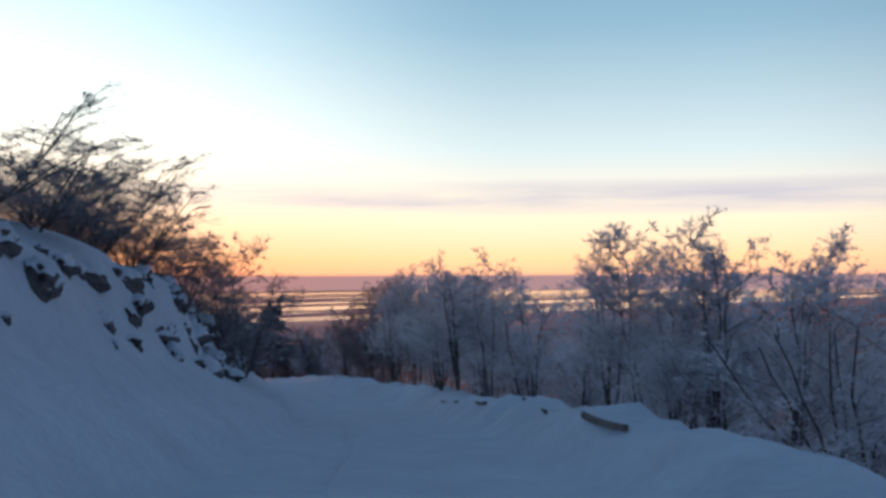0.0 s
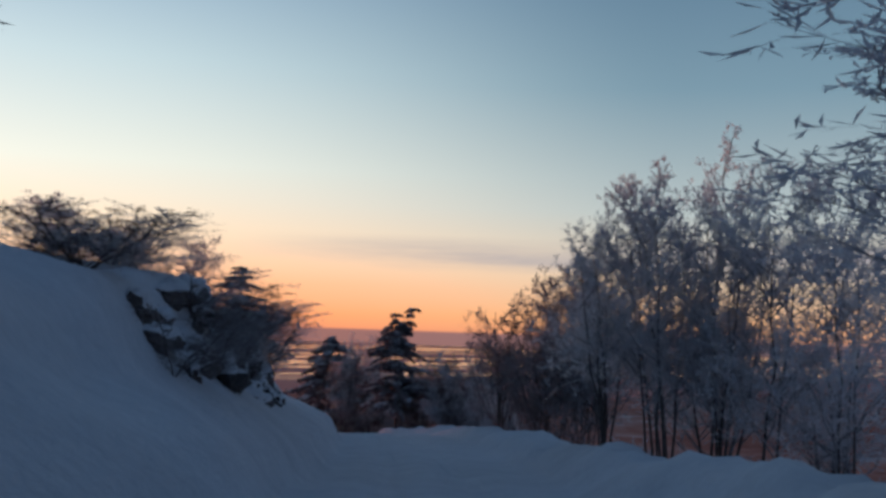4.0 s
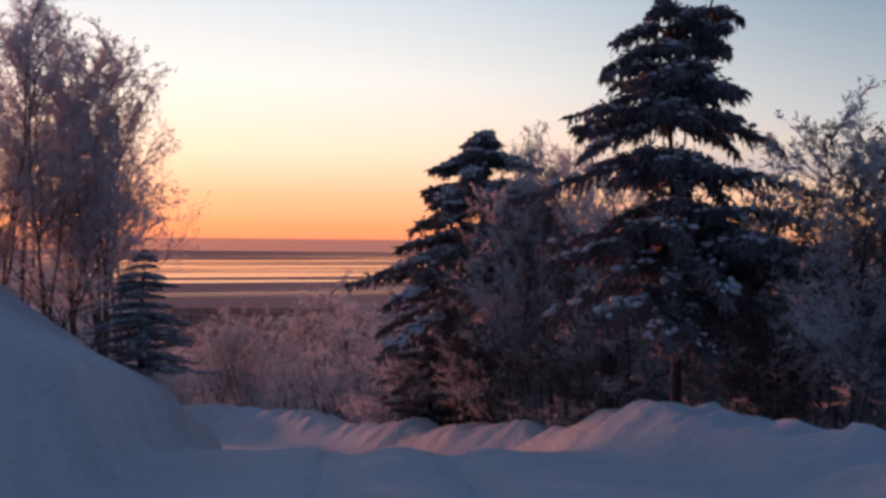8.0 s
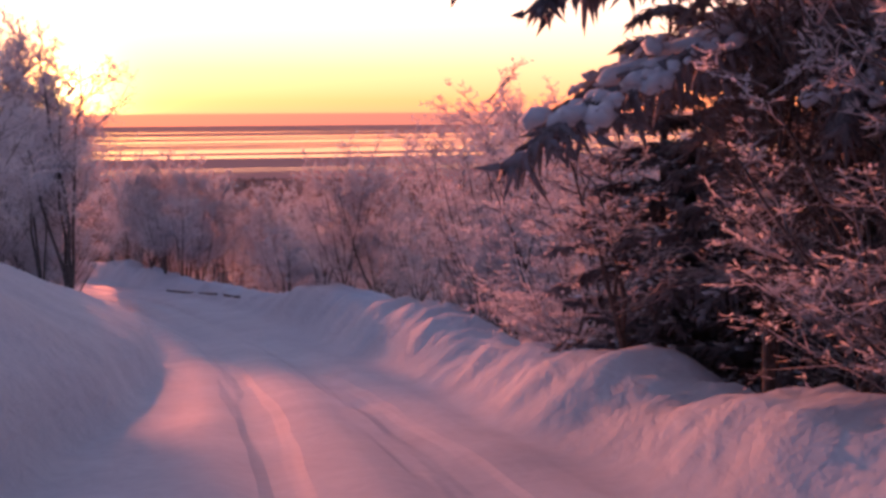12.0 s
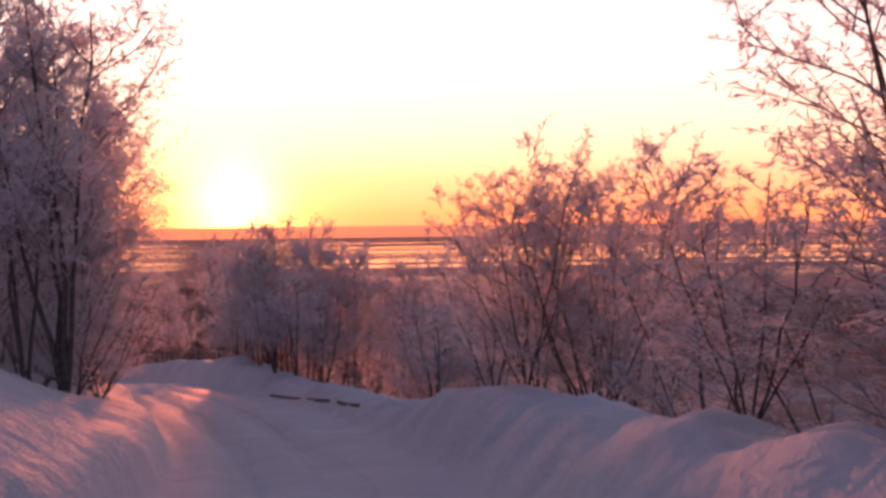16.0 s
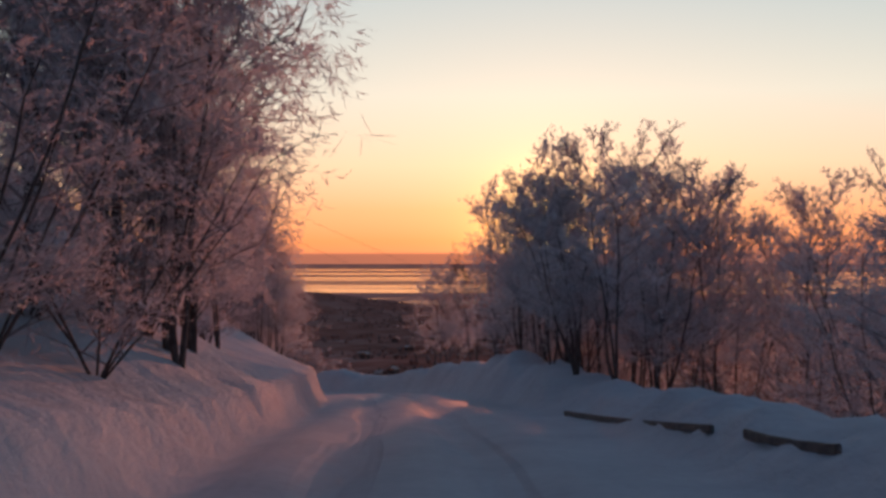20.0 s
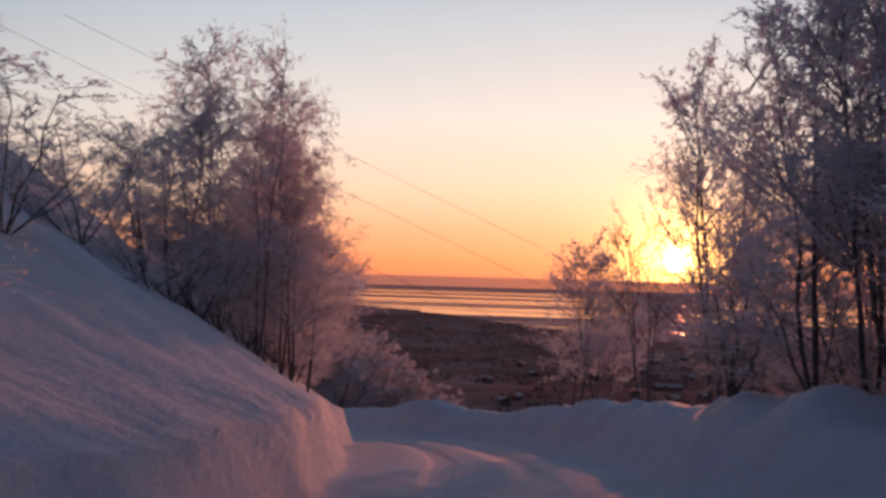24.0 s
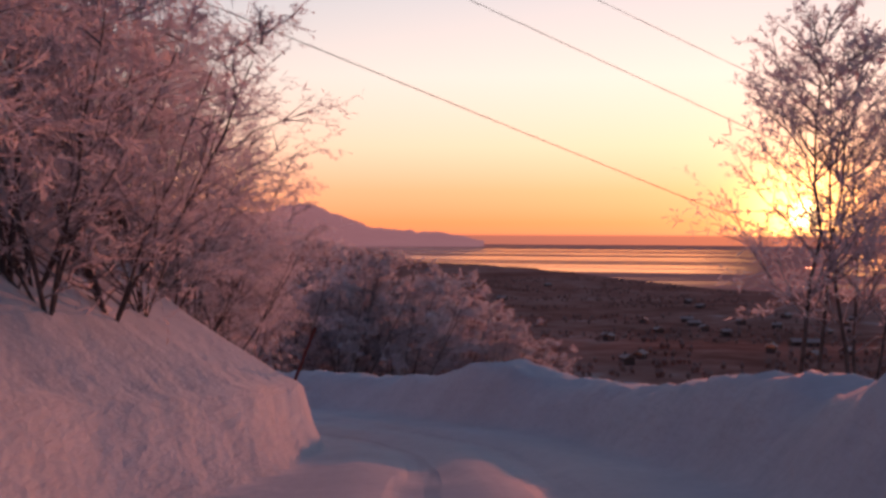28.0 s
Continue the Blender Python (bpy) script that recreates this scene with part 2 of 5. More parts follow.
def sea_material():
    """Still water in strips between fields of ice and wet flats."""
    m = bpy.data.materials.new("winter_sea")
    m.use_nodes = True
    nt = m.node_tree
    bsdf = nt.nodes["Principled BSDF"]
    tc = nt.nodes.new("ShaderNodeTexCoord")
    mapping = nt.nodes.new("ShaderNodeMapping")
    mapping.inputs["Scale"].default_value = (0.00018, 0.0028, 1)
    mapping.inputs["Rotation"].default_value = (0, 0, 0.03)
    nt.links.new(tc.outputs["Object"], mapping.inputs[0])
    n = nt.nodes.new("ShaderNodeTexNoise")
    n.inputs["Scale"].default_value, n.inputs["Detail"].default_value, n.inputs["Roughness"].default_value = 2.4, 3, 0.5
    n.inputs["Distortion"].default_value = 0.4
    nt.links.new(mapping.outputs[0], n.inputs[0])
    fine = nt.nodes.new("ShaderNodeTexNoise")
    fine.inputs["Scale"].default_value, fine.inputs["Detail"].default_value = 14, 4
    nt.links.new(mapping.outputs[0], fine.inputs[0])
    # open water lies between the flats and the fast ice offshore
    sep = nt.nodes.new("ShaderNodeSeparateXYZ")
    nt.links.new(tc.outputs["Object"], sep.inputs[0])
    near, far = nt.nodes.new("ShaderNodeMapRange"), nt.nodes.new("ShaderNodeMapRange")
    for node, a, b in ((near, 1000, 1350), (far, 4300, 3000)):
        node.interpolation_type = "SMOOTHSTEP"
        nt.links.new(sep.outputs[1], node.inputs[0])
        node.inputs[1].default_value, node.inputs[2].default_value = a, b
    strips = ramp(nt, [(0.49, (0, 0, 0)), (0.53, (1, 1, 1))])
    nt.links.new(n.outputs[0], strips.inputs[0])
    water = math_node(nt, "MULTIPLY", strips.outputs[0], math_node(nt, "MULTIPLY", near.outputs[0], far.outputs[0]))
    # gap added in the open water below the sun, to keep out its glint
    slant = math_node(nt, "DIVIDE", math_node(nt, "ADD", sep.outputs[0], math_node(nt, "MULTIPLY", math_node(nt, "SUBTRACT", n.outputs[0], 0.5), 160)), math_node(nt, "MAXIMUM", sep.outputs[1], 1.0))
    glint_gap = nt.nodes.new("ShaderNodeMapRange")
    glint_gap.interpolation_type = "SMOOTHSTEP"
    nt.links.new(math_node(nt, "ABSOLUTE", math_node(nt, "ADD", slant, 0.005)), glint_gap.inputs[0])
    glint_gap.inputs[1].default_value, glint_gap.inputs[2].default_value = 0.018, 0.085
    water = math_node(nt, "MULTIPLY", water, glint_gap.outputs[0])
    # the low sky's pink, mirrored by the sea, is put into the ice colour
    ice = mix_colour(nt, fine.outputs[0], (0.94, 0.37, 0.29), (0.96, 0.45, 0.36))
    bsdf.inputs["Base Color"].default_value, bsdf.inputs["Roughness"].default_value = (0.30, 0.22, 0.20, 1), 0.07
    bsdf.inputs["Specular Tint"].default_value = (1.0, 0.86, 0.80, 1)
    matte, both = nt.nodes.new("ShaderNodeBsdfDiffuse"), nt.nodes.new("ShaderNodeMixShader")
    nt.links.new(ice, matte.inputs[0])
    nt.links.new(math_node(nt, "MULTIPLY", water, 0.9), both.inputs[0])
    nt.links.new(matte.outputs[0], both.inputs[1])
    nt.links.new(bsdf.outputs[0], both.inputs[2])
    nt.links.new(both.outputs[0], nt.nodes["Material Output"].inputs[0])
    return m


GROUND = ground_material()
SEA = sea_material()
BARK = material("dark_bark", (0.055, 0.042, 0.038), (0.17, 0.14, 0.13), 9, 0.9, 0.6, 50)
LIMB = material("frosty_limb_bark", (0.13, 0.105, 0.105), (0.52, 0.48, 0.50), 14, 0.9, 0.5, 60)
FROST = material("hoar_frost", (0.60, 0.56, 0.59), (0.88, 0.85, 0.87), 1.2, 0.85, 0.0, 30, random_tint=0.2)


def let_light_through(m, share):
    """Thin frost passes part of the light on to its far side."""
    nt = m.node_tree
    bsdf, out = nt.nodes["Principled BSDF"], nt.nodes["Material Output"]
    thin = nt.nodes.new("ShaderNodeBsdfTranslucent")
    nt.links.new(bsdf.inputs["Base Color"].links[0].from_socket, thin.inputs[0])
    mix = nt.nodes.new("ShaderNodeMixShader")
    mix.inputs[0].default_value = share
    nt.links.new(bsdf.outputs[0], mix.inputs[1])
    nt.links.new(thin.outputs[0], mix.inputs[2])
    nt.links.new(mix.outputs[0], out.inputs[0])


let_light_through(FROST, 0.66)
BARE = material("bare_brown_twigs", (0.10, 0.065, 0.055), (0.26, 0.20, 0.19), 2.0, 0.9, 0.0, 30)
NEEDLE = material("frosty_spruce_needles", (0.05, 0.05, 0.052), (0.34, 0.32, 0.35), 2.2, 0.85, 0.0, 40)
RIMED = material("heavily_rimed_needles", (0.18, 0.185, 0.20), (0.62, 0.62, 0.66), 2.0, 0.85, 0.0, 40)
CLUMP = material("snow_on_boughs", (0.50, 0.52, 0.57), (0.72, 0.74, 0.78), 4, 0.8, 0.4, 30, 0.03)
ROCK = material("dark_rock", (0.035, 0.032, 0.034), (0.15, 0.13, 0.125), 1.3, 0.9, 0.9, 9, 0.08)
RAIL = material("weathered_rail", (0.05, 0.045, 0.045), (0.20, 0.16, 0.14), 5, 0.6, 0.4, 40)
CABLE = material("black_cable", (0.02, 0.02, 0.02), (0.05, 0.05, 0.05), 5, 0.5, 0.0)
POLE = material("marker_pole_wood", (0.05, 0.045, 0.05), (0.12, 0.10, 0.10), 6, 0.7, 0.2)
STICK_RED = material("red_stick", (0.12, 0.02, 0.018), (0.2, 0.04, 0.03), 6, 0.6, 0.1)
# haze over the hill is put in as mauve tones and a glow
HILL = material("haze_glow_hill", (0.16, 0.10, 0.11), (0.26, 0.17, 0.17), 0.004, 1.0, 0.0, 0.03)
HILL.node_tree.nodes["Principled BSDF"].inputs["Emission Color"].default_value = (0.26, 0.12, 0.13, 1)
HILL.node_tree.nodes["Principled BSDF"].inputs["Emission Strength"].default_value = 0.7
# distance haze is put into these lightened browns
FAR_WOOD = material("haze_toned_far_wood", (0.27, 0.13, 0.105), (0.44, 0.25, 0.21), 0.05, 0.9, 0.0, 0.6)
WINDOW = material("dark_window", (0.02, 0.02, 0.025), (0.05, 0.05, 0.06), 1.0, 0.1, 0.0, 6)
HOUSE_WALL = material("house_wall", (0.10, 0.06, 0.05), (0.22, 0.15, 0.13), 0.6, 0.8, 0.1, 6, random_tint=0.5)
ROOF_SNOW = material("snowy_roof", (0.40, 0.29, 0.26), (0.58, 0.45, 0.42), 1.0, 0.8, 0.1, 6)

# ---- mesh helpers ----


def part(name, mesh, mat, parent=None, label=""):
    """Links a mesh as one object, under a thing if one is given."""
    if isinstance(mesh, bmesh.types.BMesh):
        data = bpy.data.meshes.new(name)
        mesh.to_mesh(data)
        mesh.free()
        mesh = data
    if not mesh.materials:
        mesh.materials.append(mat)
    ob = new(name, mesh)
    if mesh.materials[0] != mat:
        # a mesh shared by several things keeps each thing's own material
        ob.material_slots[0].link, ob.material_slots[0].material = "OBJECT", mat
    if parent:
        ob.parent = parent
    return tagged(ob, label)


def mesh_of(name, verts, faces, smooth=False):
    """A mesh from arrays: verts n x 3, faces m x 3 or m x 4."""
    verts, faces = np.asarray(verts, np.float32), np.asarray(faces, np.int32)
    me = bpy.data.meshes.new(name)
    me.vertices.add(len(verts))
    me.vertices.foreach_set("co", verts.ravel())
    k = faces.shape[1]
    me.loops.add(faces.size)
    me.loops.foreach_set("vertex_index", faces.ravel())
    me.polygons.add(len(faces))
    me.polygons.foreach_set("loop_start", np.arange(0, faces.size, k, dtype=np.int32))
    me.update(calc_edges=True)
    if smooth:
        me.polygons.foreach_set("use_smooth", np.ones(len(faces), bool))
    return me


def side_axes(d):
    """Two axes across each direction of an n x 3 array."""
    d = d / np.maximum(np.linalg.norm(d, axis=1, keepdims=True), 1e-9)
    ref = np.where(np.abs(d[:, 2:3]) > 0.9, np.array([[1.0, 0, 0]]), np.array([[0, 0, 1.0]]))
    u = np.cross(d, ref)
    u /= np.maximum(np.linalg.norm(u, axis=1, keepdims=True), 1e-9)
    return u, np.cross(d, u)


def cones(base, tip, r0, r1=None, sides=3):
    """Many thin tapered twigs at once: pointed where r1 is None, else blunt."""
    base, tip = np.asarray(base, float), np.asarray(tip, float)
    n = len(base)
    r0 = np.broadcast_to(np.asarray(r0, float), (n,))
    u, v = side_axes(tip - base)
    ang = np.arange(sides) * 2 * math.pi / sides
    ring = np.cos(ang)[None, :, None] * u[:, None] + np.sin(ang)[None, :, None] * v[:, None]
    low = base[:, None] + ring * r0[:, None, None]
    i = np.arange(sides)
    if r1 is None:
        verts = np.concatenate([low, tip[:, None]], 1).reshape(-1, 3)
        face = np.stack([i, (i + 1) % sides, np.full(sides, sides)], 1)
        return verts, (face[None] + (np.arange(n) * (sides + 1))[:, None, None]).reshape(-1, 3)
    r1 = np.broadcast_to(np.asarray(r1, float), (n,))
    high = tip[:, None] + ring * r1[:, None, None]
    verts = np.concatenate([low, high], 1).reshape(-1, 3)
    face = np.concatenate([np.stack([i, (i + 1) % sides, sides + i], 1), np.stack([(i + 1) % sides, sides + (i + 1) % sides, sides + i], 1)])
    return verts, (face[None] + (np.arange(n) * 2 * sides)[:, None, None]).reshape(-1, 3)


def blades(base, tip, width, rng):
    """Many slivers of rime: one narrow triangle each, turned at random about its line."""
    u, v = side_axes(tip - base)
    turn = rng.uniform(0, math.pi, (len(base), 1))
    side = (u * np.cos(turn) + v * np.sin(turn)) * width[:, None]
    verts = np.stack([base - side * 0.6, base + (tip - base) * 0.55 + side, tip], 1).reshape(-1, 3)
    return verts, np.arange(len(verts)).reshape(-1, 3)


def joined(pieces):
    """Joins (verts, faces) pairs."""
    vs, fs, off = [], [], 0
    for v, f in pieces:
        vs.append(v), fs.append(f + off)
        off += len(v)
    return np.concatenate(vs), np.concatenate(fs)


def lumps(centres, sizes, rng, rough=0.25, ahead=None):
    """Many uneven rounded lumps: flattened, knocked-about octahedra cut once."""
    phi = (1 + 5 ** 0.5) / 2
    ico = np.array([(-1, phi, 0), (1, phi, 0), (-1, -phi, 0), (1, -phi, 0), (0, -1, phi), (0, 1, phi), (0, -1, -phi), (0, 1, -phi), (phi, 0, -1), (phi, 0, 1), (-phi, 0, -1), (-phi, 0, 1)], float)
    ico /= np.linalg.norm(ico[0])
    tri = np.array([(0, 11, 5), (0, 5, 1), (0, 1, 7), (0, 7, 10), (0, 10, 11), (1, 5, 9), (5, 11, 4), (11, 10, 2), (10, 7, 6), (7, 1, 8),
                    (3, 9, 4), (3, 4, 2), (3, 2, 6), (3, 6, 8), (3, 8, 9), (4, 9, 5), (2, 4, 11), (6, 2, 10), (8, 6, 7), (9, 8, 1)])
    centres, sizes = np.asarray(centres, float), np.asarray(sizes, float)
    n = len(centres)
    knock = 1 + rough * rng.uniform(-1, 1, (n, 12, 1))
    local = ico[None] * knock * sizes[:, None]
    if ahead is not None:
        u, v = side_axes(ahead)
        d = np.cross(u, v)
        local = local[..., :1] * d[:, None] + local[..., 1:2] * u[:, None] + local[..., 2:] * v[:, None]
    verts = centres[:, None] + local
    return verts.reshape(-1, 3), (tri[None] + (np.arange(n) * 12)[:, None, None]).reshape(-1, 3)


# ---- the ground: one sheet, shaped along the road ----
ROAD = np.array([(-125, -152, 15.6), (-105, -133, 13.6), (-90, -119, 12.0), (-76.7, -106.2, 10.6), (-66.7, -95.6, 9.25), (-59.2, -87.9, 8.35), (-52, -80, 7.3), (-45.2, -72, 6.4),
                 (-39.2, -64.7, 5.7), (-27.7, -49.4, 4.35), (-19.9, -38.1, 3.55), (-14.9, -30.9, 3.05), (-11.7, -25.8, 2.68), (-8.3, -19.4, 2.1), (-5.9, -13.6, 1.42), (-3, -7.6, 0.55),
                 (-0.9, -3.8, -0.5), (0.39, -0.6, -1.25), (1.77, 10.8, -2.9), (2.61, 20.8, -4.3), (3.2, 30.2, -5.65), (3.3, 38, -6.55), (1.65, 52.6, -7.68), (0.5, 61.9, -8.58), (-1.29, 73.6, -9.75),
                 (-3.2, 85.6, -10.95), (-5.4, 95, -12.1), (-9.0, 105.8, -13.4), (-16.5, 115, -14.6), (-26, 123, -15.8), (-38, 129, -17.2)], float)
PLAIN = -50.0
SHORE = np.array([(-4900, 7000), (-1500, 4100), (-564, 1930), (-67, 1123), (385, 860), (900, 760), (2000, 900), (4900, 1300)], float)


def smooth_line(points, step=0.5):
    """The road's middle line, rounded between its stations."""
    d = np.r_[0, np.cumsum(np.linalg.norm(np.diff(points[:, :2], axis=0), axis=1))]
    s = np.arange(0, d[-1], step)
    line = np.stack([np.interp(s, d, points[:, k]) for k in range(3)], 1)
    kernel = np.hanning(25)
    kernel /= kernel.sum()
    for k in range(3):
        padded = np.r_[2 * line[0, k] - line[12:0:-1, k], line[:, k], 2 * line[-1, k] - line[-2:-14:-1, k]]
        line[:, k] = np.convolve(padded, kernel, "valid")
    return s, line


ROAD_S, ROAD_LINE = smooth_line(ROAD)
ROAD_DIR = np.gradient(ROAD_LINE[:, :2], axis=0)
ROAD_DIR /= np.linalg.norm(ROAD_DIR, axis=1, keepdims=True)


def value_noise(x, y, seed):
    """Smooth noise from -1 to 1 on arrays, one cell a unit."""
    xi, yi = np.floor(x).astype(np.int64), np.floor(y).astype(np.int64)
    fx, fy = x - xi, y - yi
    fx, fy = fx * fx * (3 - 2 * fx), fy * fy * (3 - 2 * fy)

    def corner(a, b):
        h = (a * 374761393 + b * 668265263 + seed * 1442695041) & 0xFFFFFFFF
        h = ((h ^ (h >> 13)) * 1274126177) & 0xFFFFFFFF
        return ((h ^ (h >> 16)) & 0xFFFF) / 32767.5 - 1

    return (corner(xi, yi) * (1 - fx) + corner(xi + 1, yi) * fx) * (1 - fy) + (corner(xi, yi + 1) * (1 - fx) + corner(xi + 1, yi + 1) * fx) * fy


def fractal(x, y, seed, octaves=3):
    return sum(value_noise(x * 2 ** k, y * 2 ** k, seed + k) / 2 ** k for k in range(octaves))


def on_road(x, y):
    """Station along the road, distance to its left, and the road's height, for arrays of places."""
    s, left, z = np.empty(len(x)), np.empty(len(x)), np.empty(len(x))
    line, way = ROAD_LINE[::2], ROAD_DIR[::2]
    for a in range(0, len(x), 40000):
        dx, dy = x[a:a + 40000, None] - line[None, :, 0], y[a:a + 40000, None] - line[None, :, 1]
        k = np.argmin(dx * dx + dy * dy, 1)
        rows = np.arange(len(k))
        ox, oy = dx[rows, k], dy[rows, k]
        along = ox * way[k, 0] + oy * way[k, 1]
        s[a:a + 40000] = ROAD_S[::2][k] + along
        left[a:a + 40000] = way[k, 0] * oy - way[k, 1] * ox
        # past the ends of the line keep the true distance
        end = (k == 0) | (k == len(line) - 1)
        far = np.hypot(ox, oy)
        left[a:a + 40000] = np.where(end & (np.abs(along) > 2), np.sign(left[a:a + 40000]) * far, left[a:a + 40000])
    z = np.interp(s, ROAD_S, ROAD_LINE[:, 2])
    return s, left, z


# along the road by y: left edge, left bank's height, hillside's slope, right edge, right bank's height, its breadth
PROFILE = np.array([(-150, 2.3, 0.5, 0.75, 2.6, 0.3, 1.0), (-100, 2.3, 0.5, 0.78, 2.7, 0.3, 1.0), (-90, 2.3, 0.5, 0.78, 2.7, 0.72, 1.0), (-80, 2.4, 0.6, 0.78, 2.8, 0.85, 1.2), (-62, 2.4, 0.8, 0.70, 2.8, 0.7, 1.2), (-50, 2.4, 0.8, 0.60, 3.0, 0.7, 1.3),
                    (-30, 2.5, 1.0, 0.42, 3.2, 0.5, 1.4), (-20, 2.8, 1.1, 0.42, 3.4, 0.38, 1.5), (-11, 3.3, 1.2, 0.48, 3.4, 0.55, 1.5), (-5, 3.9, 1.0, 0.55, 3.0, 0.7, 1.3), (1, 3.7, 0.8, 0.64, 2.4, 0.8, 1.1), (12, 2.6, 0.8, 0.68, 2.3, 0.85, 1.2),
                    (26, 2.2, 0.9, 0.48, 2.6, 1.1, 1.8), (36, 2.2, 0.8, 0.42, 3.0, 1.8, 2.4), (44, 2.2, 0.8, 0.42, 3.2, 0.6, 1.6), (50, 2.2, 0.7, 0.42, 3.3, 0.45, 1.5), (64, 2.2, 0.8, 0.42, 3.4, 0.55, 1.4),
                    (76, 2.4, 1.0, 0.52, 2.9, 1.1, 1.5), (86, 3.0, 1.2, 0.70, 2.9, 1.4, 1.7), (96, 3.6, 1.1, 0.76, 3.0, 1.4, 1.7), (106, 2.2, 1.2, 0.78, 2.9, 1.02, 1.7), (129, 2.2, 1.0, 0.60, 2.9, 0.9, 1.6)], float)


# height of the rocky step above the left bank, along the road by y
ROCK_STEP = np.array([(-150, 1.1), (-86, 1.15), (-76, 1.5), (-70.5, 1.35), (-67.5, 0.5), (-63, 0.9), (-58, 1.3), (-45, 1.3), (-38, 0.7), (-30, 0.0), (130, 0.0)], float)


def smoothstep(a, b, x):
    t = np.clip((x - a) / (b - a), 0, 1)
    return t * t * (3 - 2 * t)


def ground_height(x, y):
    """Height of the snow at places given as arrays."""
    x, y = np.atleast_1d(np.asarray(x, float)), np.atleast_1d(np.asarray(y, float))
    s, d, road = on_road(x, y)
    stations = np.interp(PROFILE[:, 0], ROAD_LINE[:, 1], ROAD_S)
    wl, hl, gl, wr, hr, br = (np.interp(s, stations, PROFILE[:, k]) for k in range(1, 7))
    wander = 0.17 * value_noise(s / 3.1, s * 0 + 3, 11)
    # left: a cut bank, then the hillside, easing off high above the road
    e = d - wl
    e = e - wander * (1 - smoothstep(0.5, 1.8, e))
    rough = 0.10 * fractal(x / 2.4, y / 2.4, 21, 2) + 0.05 * fractal(x / 0.9, y / 0.9, 23, 2) + 0.35 * fractal(x / 6, y / 6, 31, 2)
    rise = np.maximum(e - 0.4, 0)
    # past the bend the plough has cut the bank upright
    cut = np.interp(s, stations[[0, 13, 16, -1]], (0.45, 0.45, 0.20, 0.20))
    step = np.interp(s, np.interp(ROCK_STEP[:, 0], ROAD_LINE[:, 1], ROAD_S), ROCK_STEP[:, 1])
    # above the rocks the hillside lies flatter
    above = gl + (0.22 - gl) * np.clip(step / 1.2, 0, 1)
    hill = gl * np.minimum(rise, 2.3) + above * np.clip(rise - 2.3, 0, 17.7) + 0.18 * np.clip(rise - 20, 0, 60)
    crag = step * (1 + 0.2 * value_noise(s / 2.6, s * 0 + 4, 15)) * smoothstep(2.0, 3.1, e + 0.25 * value_noise(s / 1.7, s * 0 + 6, 16))
    left = smoothstep(-0.1, cut, e) * hl * (1 + 0.10 * value_noise(s / 2.2, s * 0, 5) * (1 - smoothstep(0.4, 1.8, e))) + hill + crag + rough * smoothstep(0.2, 3, e)
    # layered crust on the cut face, lumps thrown up on its lip
    left = left + (0.03 * value_noise(s / 0.6, e / 0.5, 91) + 0.015 * value_noise(s / 0.27, e / 0.27, 92)) * smoothstep(0.0, 0.2, e) * (1 - smoothstep(0.9, 2.2, e))
    # right: a ploughed ridge, then the drop to the plain
    r = -d - wr
    r = r + wander * (1 - smoothstep(0.8, 2.2, r))
    ridge = hr * (1 + 0.20 * value_noise(s / 1.9, s * 0 + 9, 7)) * (1 + 0.22 * value_noise(s / 6.5, s * 0 + 2, 8))
    up = smoothstep(-0.35, 0.9, r) * ridge
    over = np.maximum(r - 0.9 - br * 0.5, 0)
    steep = np.interp(s, stations[[0, -3, -2]], (0.42, 0.36, 0.16))
    fall = ridge * smoothstep(0, br * 1.6, over) + steep * np.minimum(over, 60) + 0.20 * np.clip(over - 60, 0, 200)
    right = up - fall + (0.09 * fractal(x / 1.2, y / 1.2, 41, 2) + 0.30 * fractal(x / 7, y / 7, 51, 2) * smoothstep(1, 5, r)) * smoothstep(0.0, 0.6, r)
    # clods and slanting scrape marks that the plough left on the ridge
    face = smoothstep(-0.1, 0.25, r) * (1 - smoothstep(1.4, 2.6, r))
    clods = 0.10 * value_noise((s + r) / 0.6, (r - 0.4 * s) / 0.45, 93) + 0.07 * np.abs(value_noise(s / 0.33, r / 0.3, 94)) + 0.05 * value_noise(s / 1.3, r / 1.1, 95)
    right = right + clods * face
    # the carriageway: packed snow with two ruts and shallow ripples
    rut = sum(np.exp(-((d - o + 0.12 * value_noise(s / 9, s * 0, 61)) / 0.34) ** 2) for o in (-0.85, 0.75))
    ridge_mid = np.exp(-((d + 0.05) / 0.3) ** 2) + np.exp(-((np.abs(d) - 1.5) / 0.35) ** 2)
    packed = (-0.075 * rut * (1 + 0.4 * value_noise(s / 1.1, d * 2, 62)) + 0.045 * ridge_mid * (1 + 0.6 * value_noise(s / 1.7, d * 3, 63)) + 0.010 * fractal(x / 1.5, y / 1.5, 64, 2)) * (1 - smoothstep(1.6, 2.6, np.abs(d)))
    z = road + np.where(d > 0, left, right) + packed
    # the hill runs out on to the plain by the sea, which dips under the water past the shore
    plain = PLAIN + 0.6 + 5 * np.exp(-((y - 450) / 400) ** 2) * np.maximum(0, value_noise(x / 150, y / 150, 71))
    shore = np.interp(x, SHORE[:, 0], SHORE[:, 1]) + 70 * value_noise(x / 330, x * 0, 73)
    plain = plain - 6 * smoothstep(-160, 160, y - shore)
    z = np.where(d < 0, np.maximum(z, plain), z)
    ahead = smoothstep(190, 420, y)
    return z * (1 - ahead) + np.minimum(z, plain) * ahead


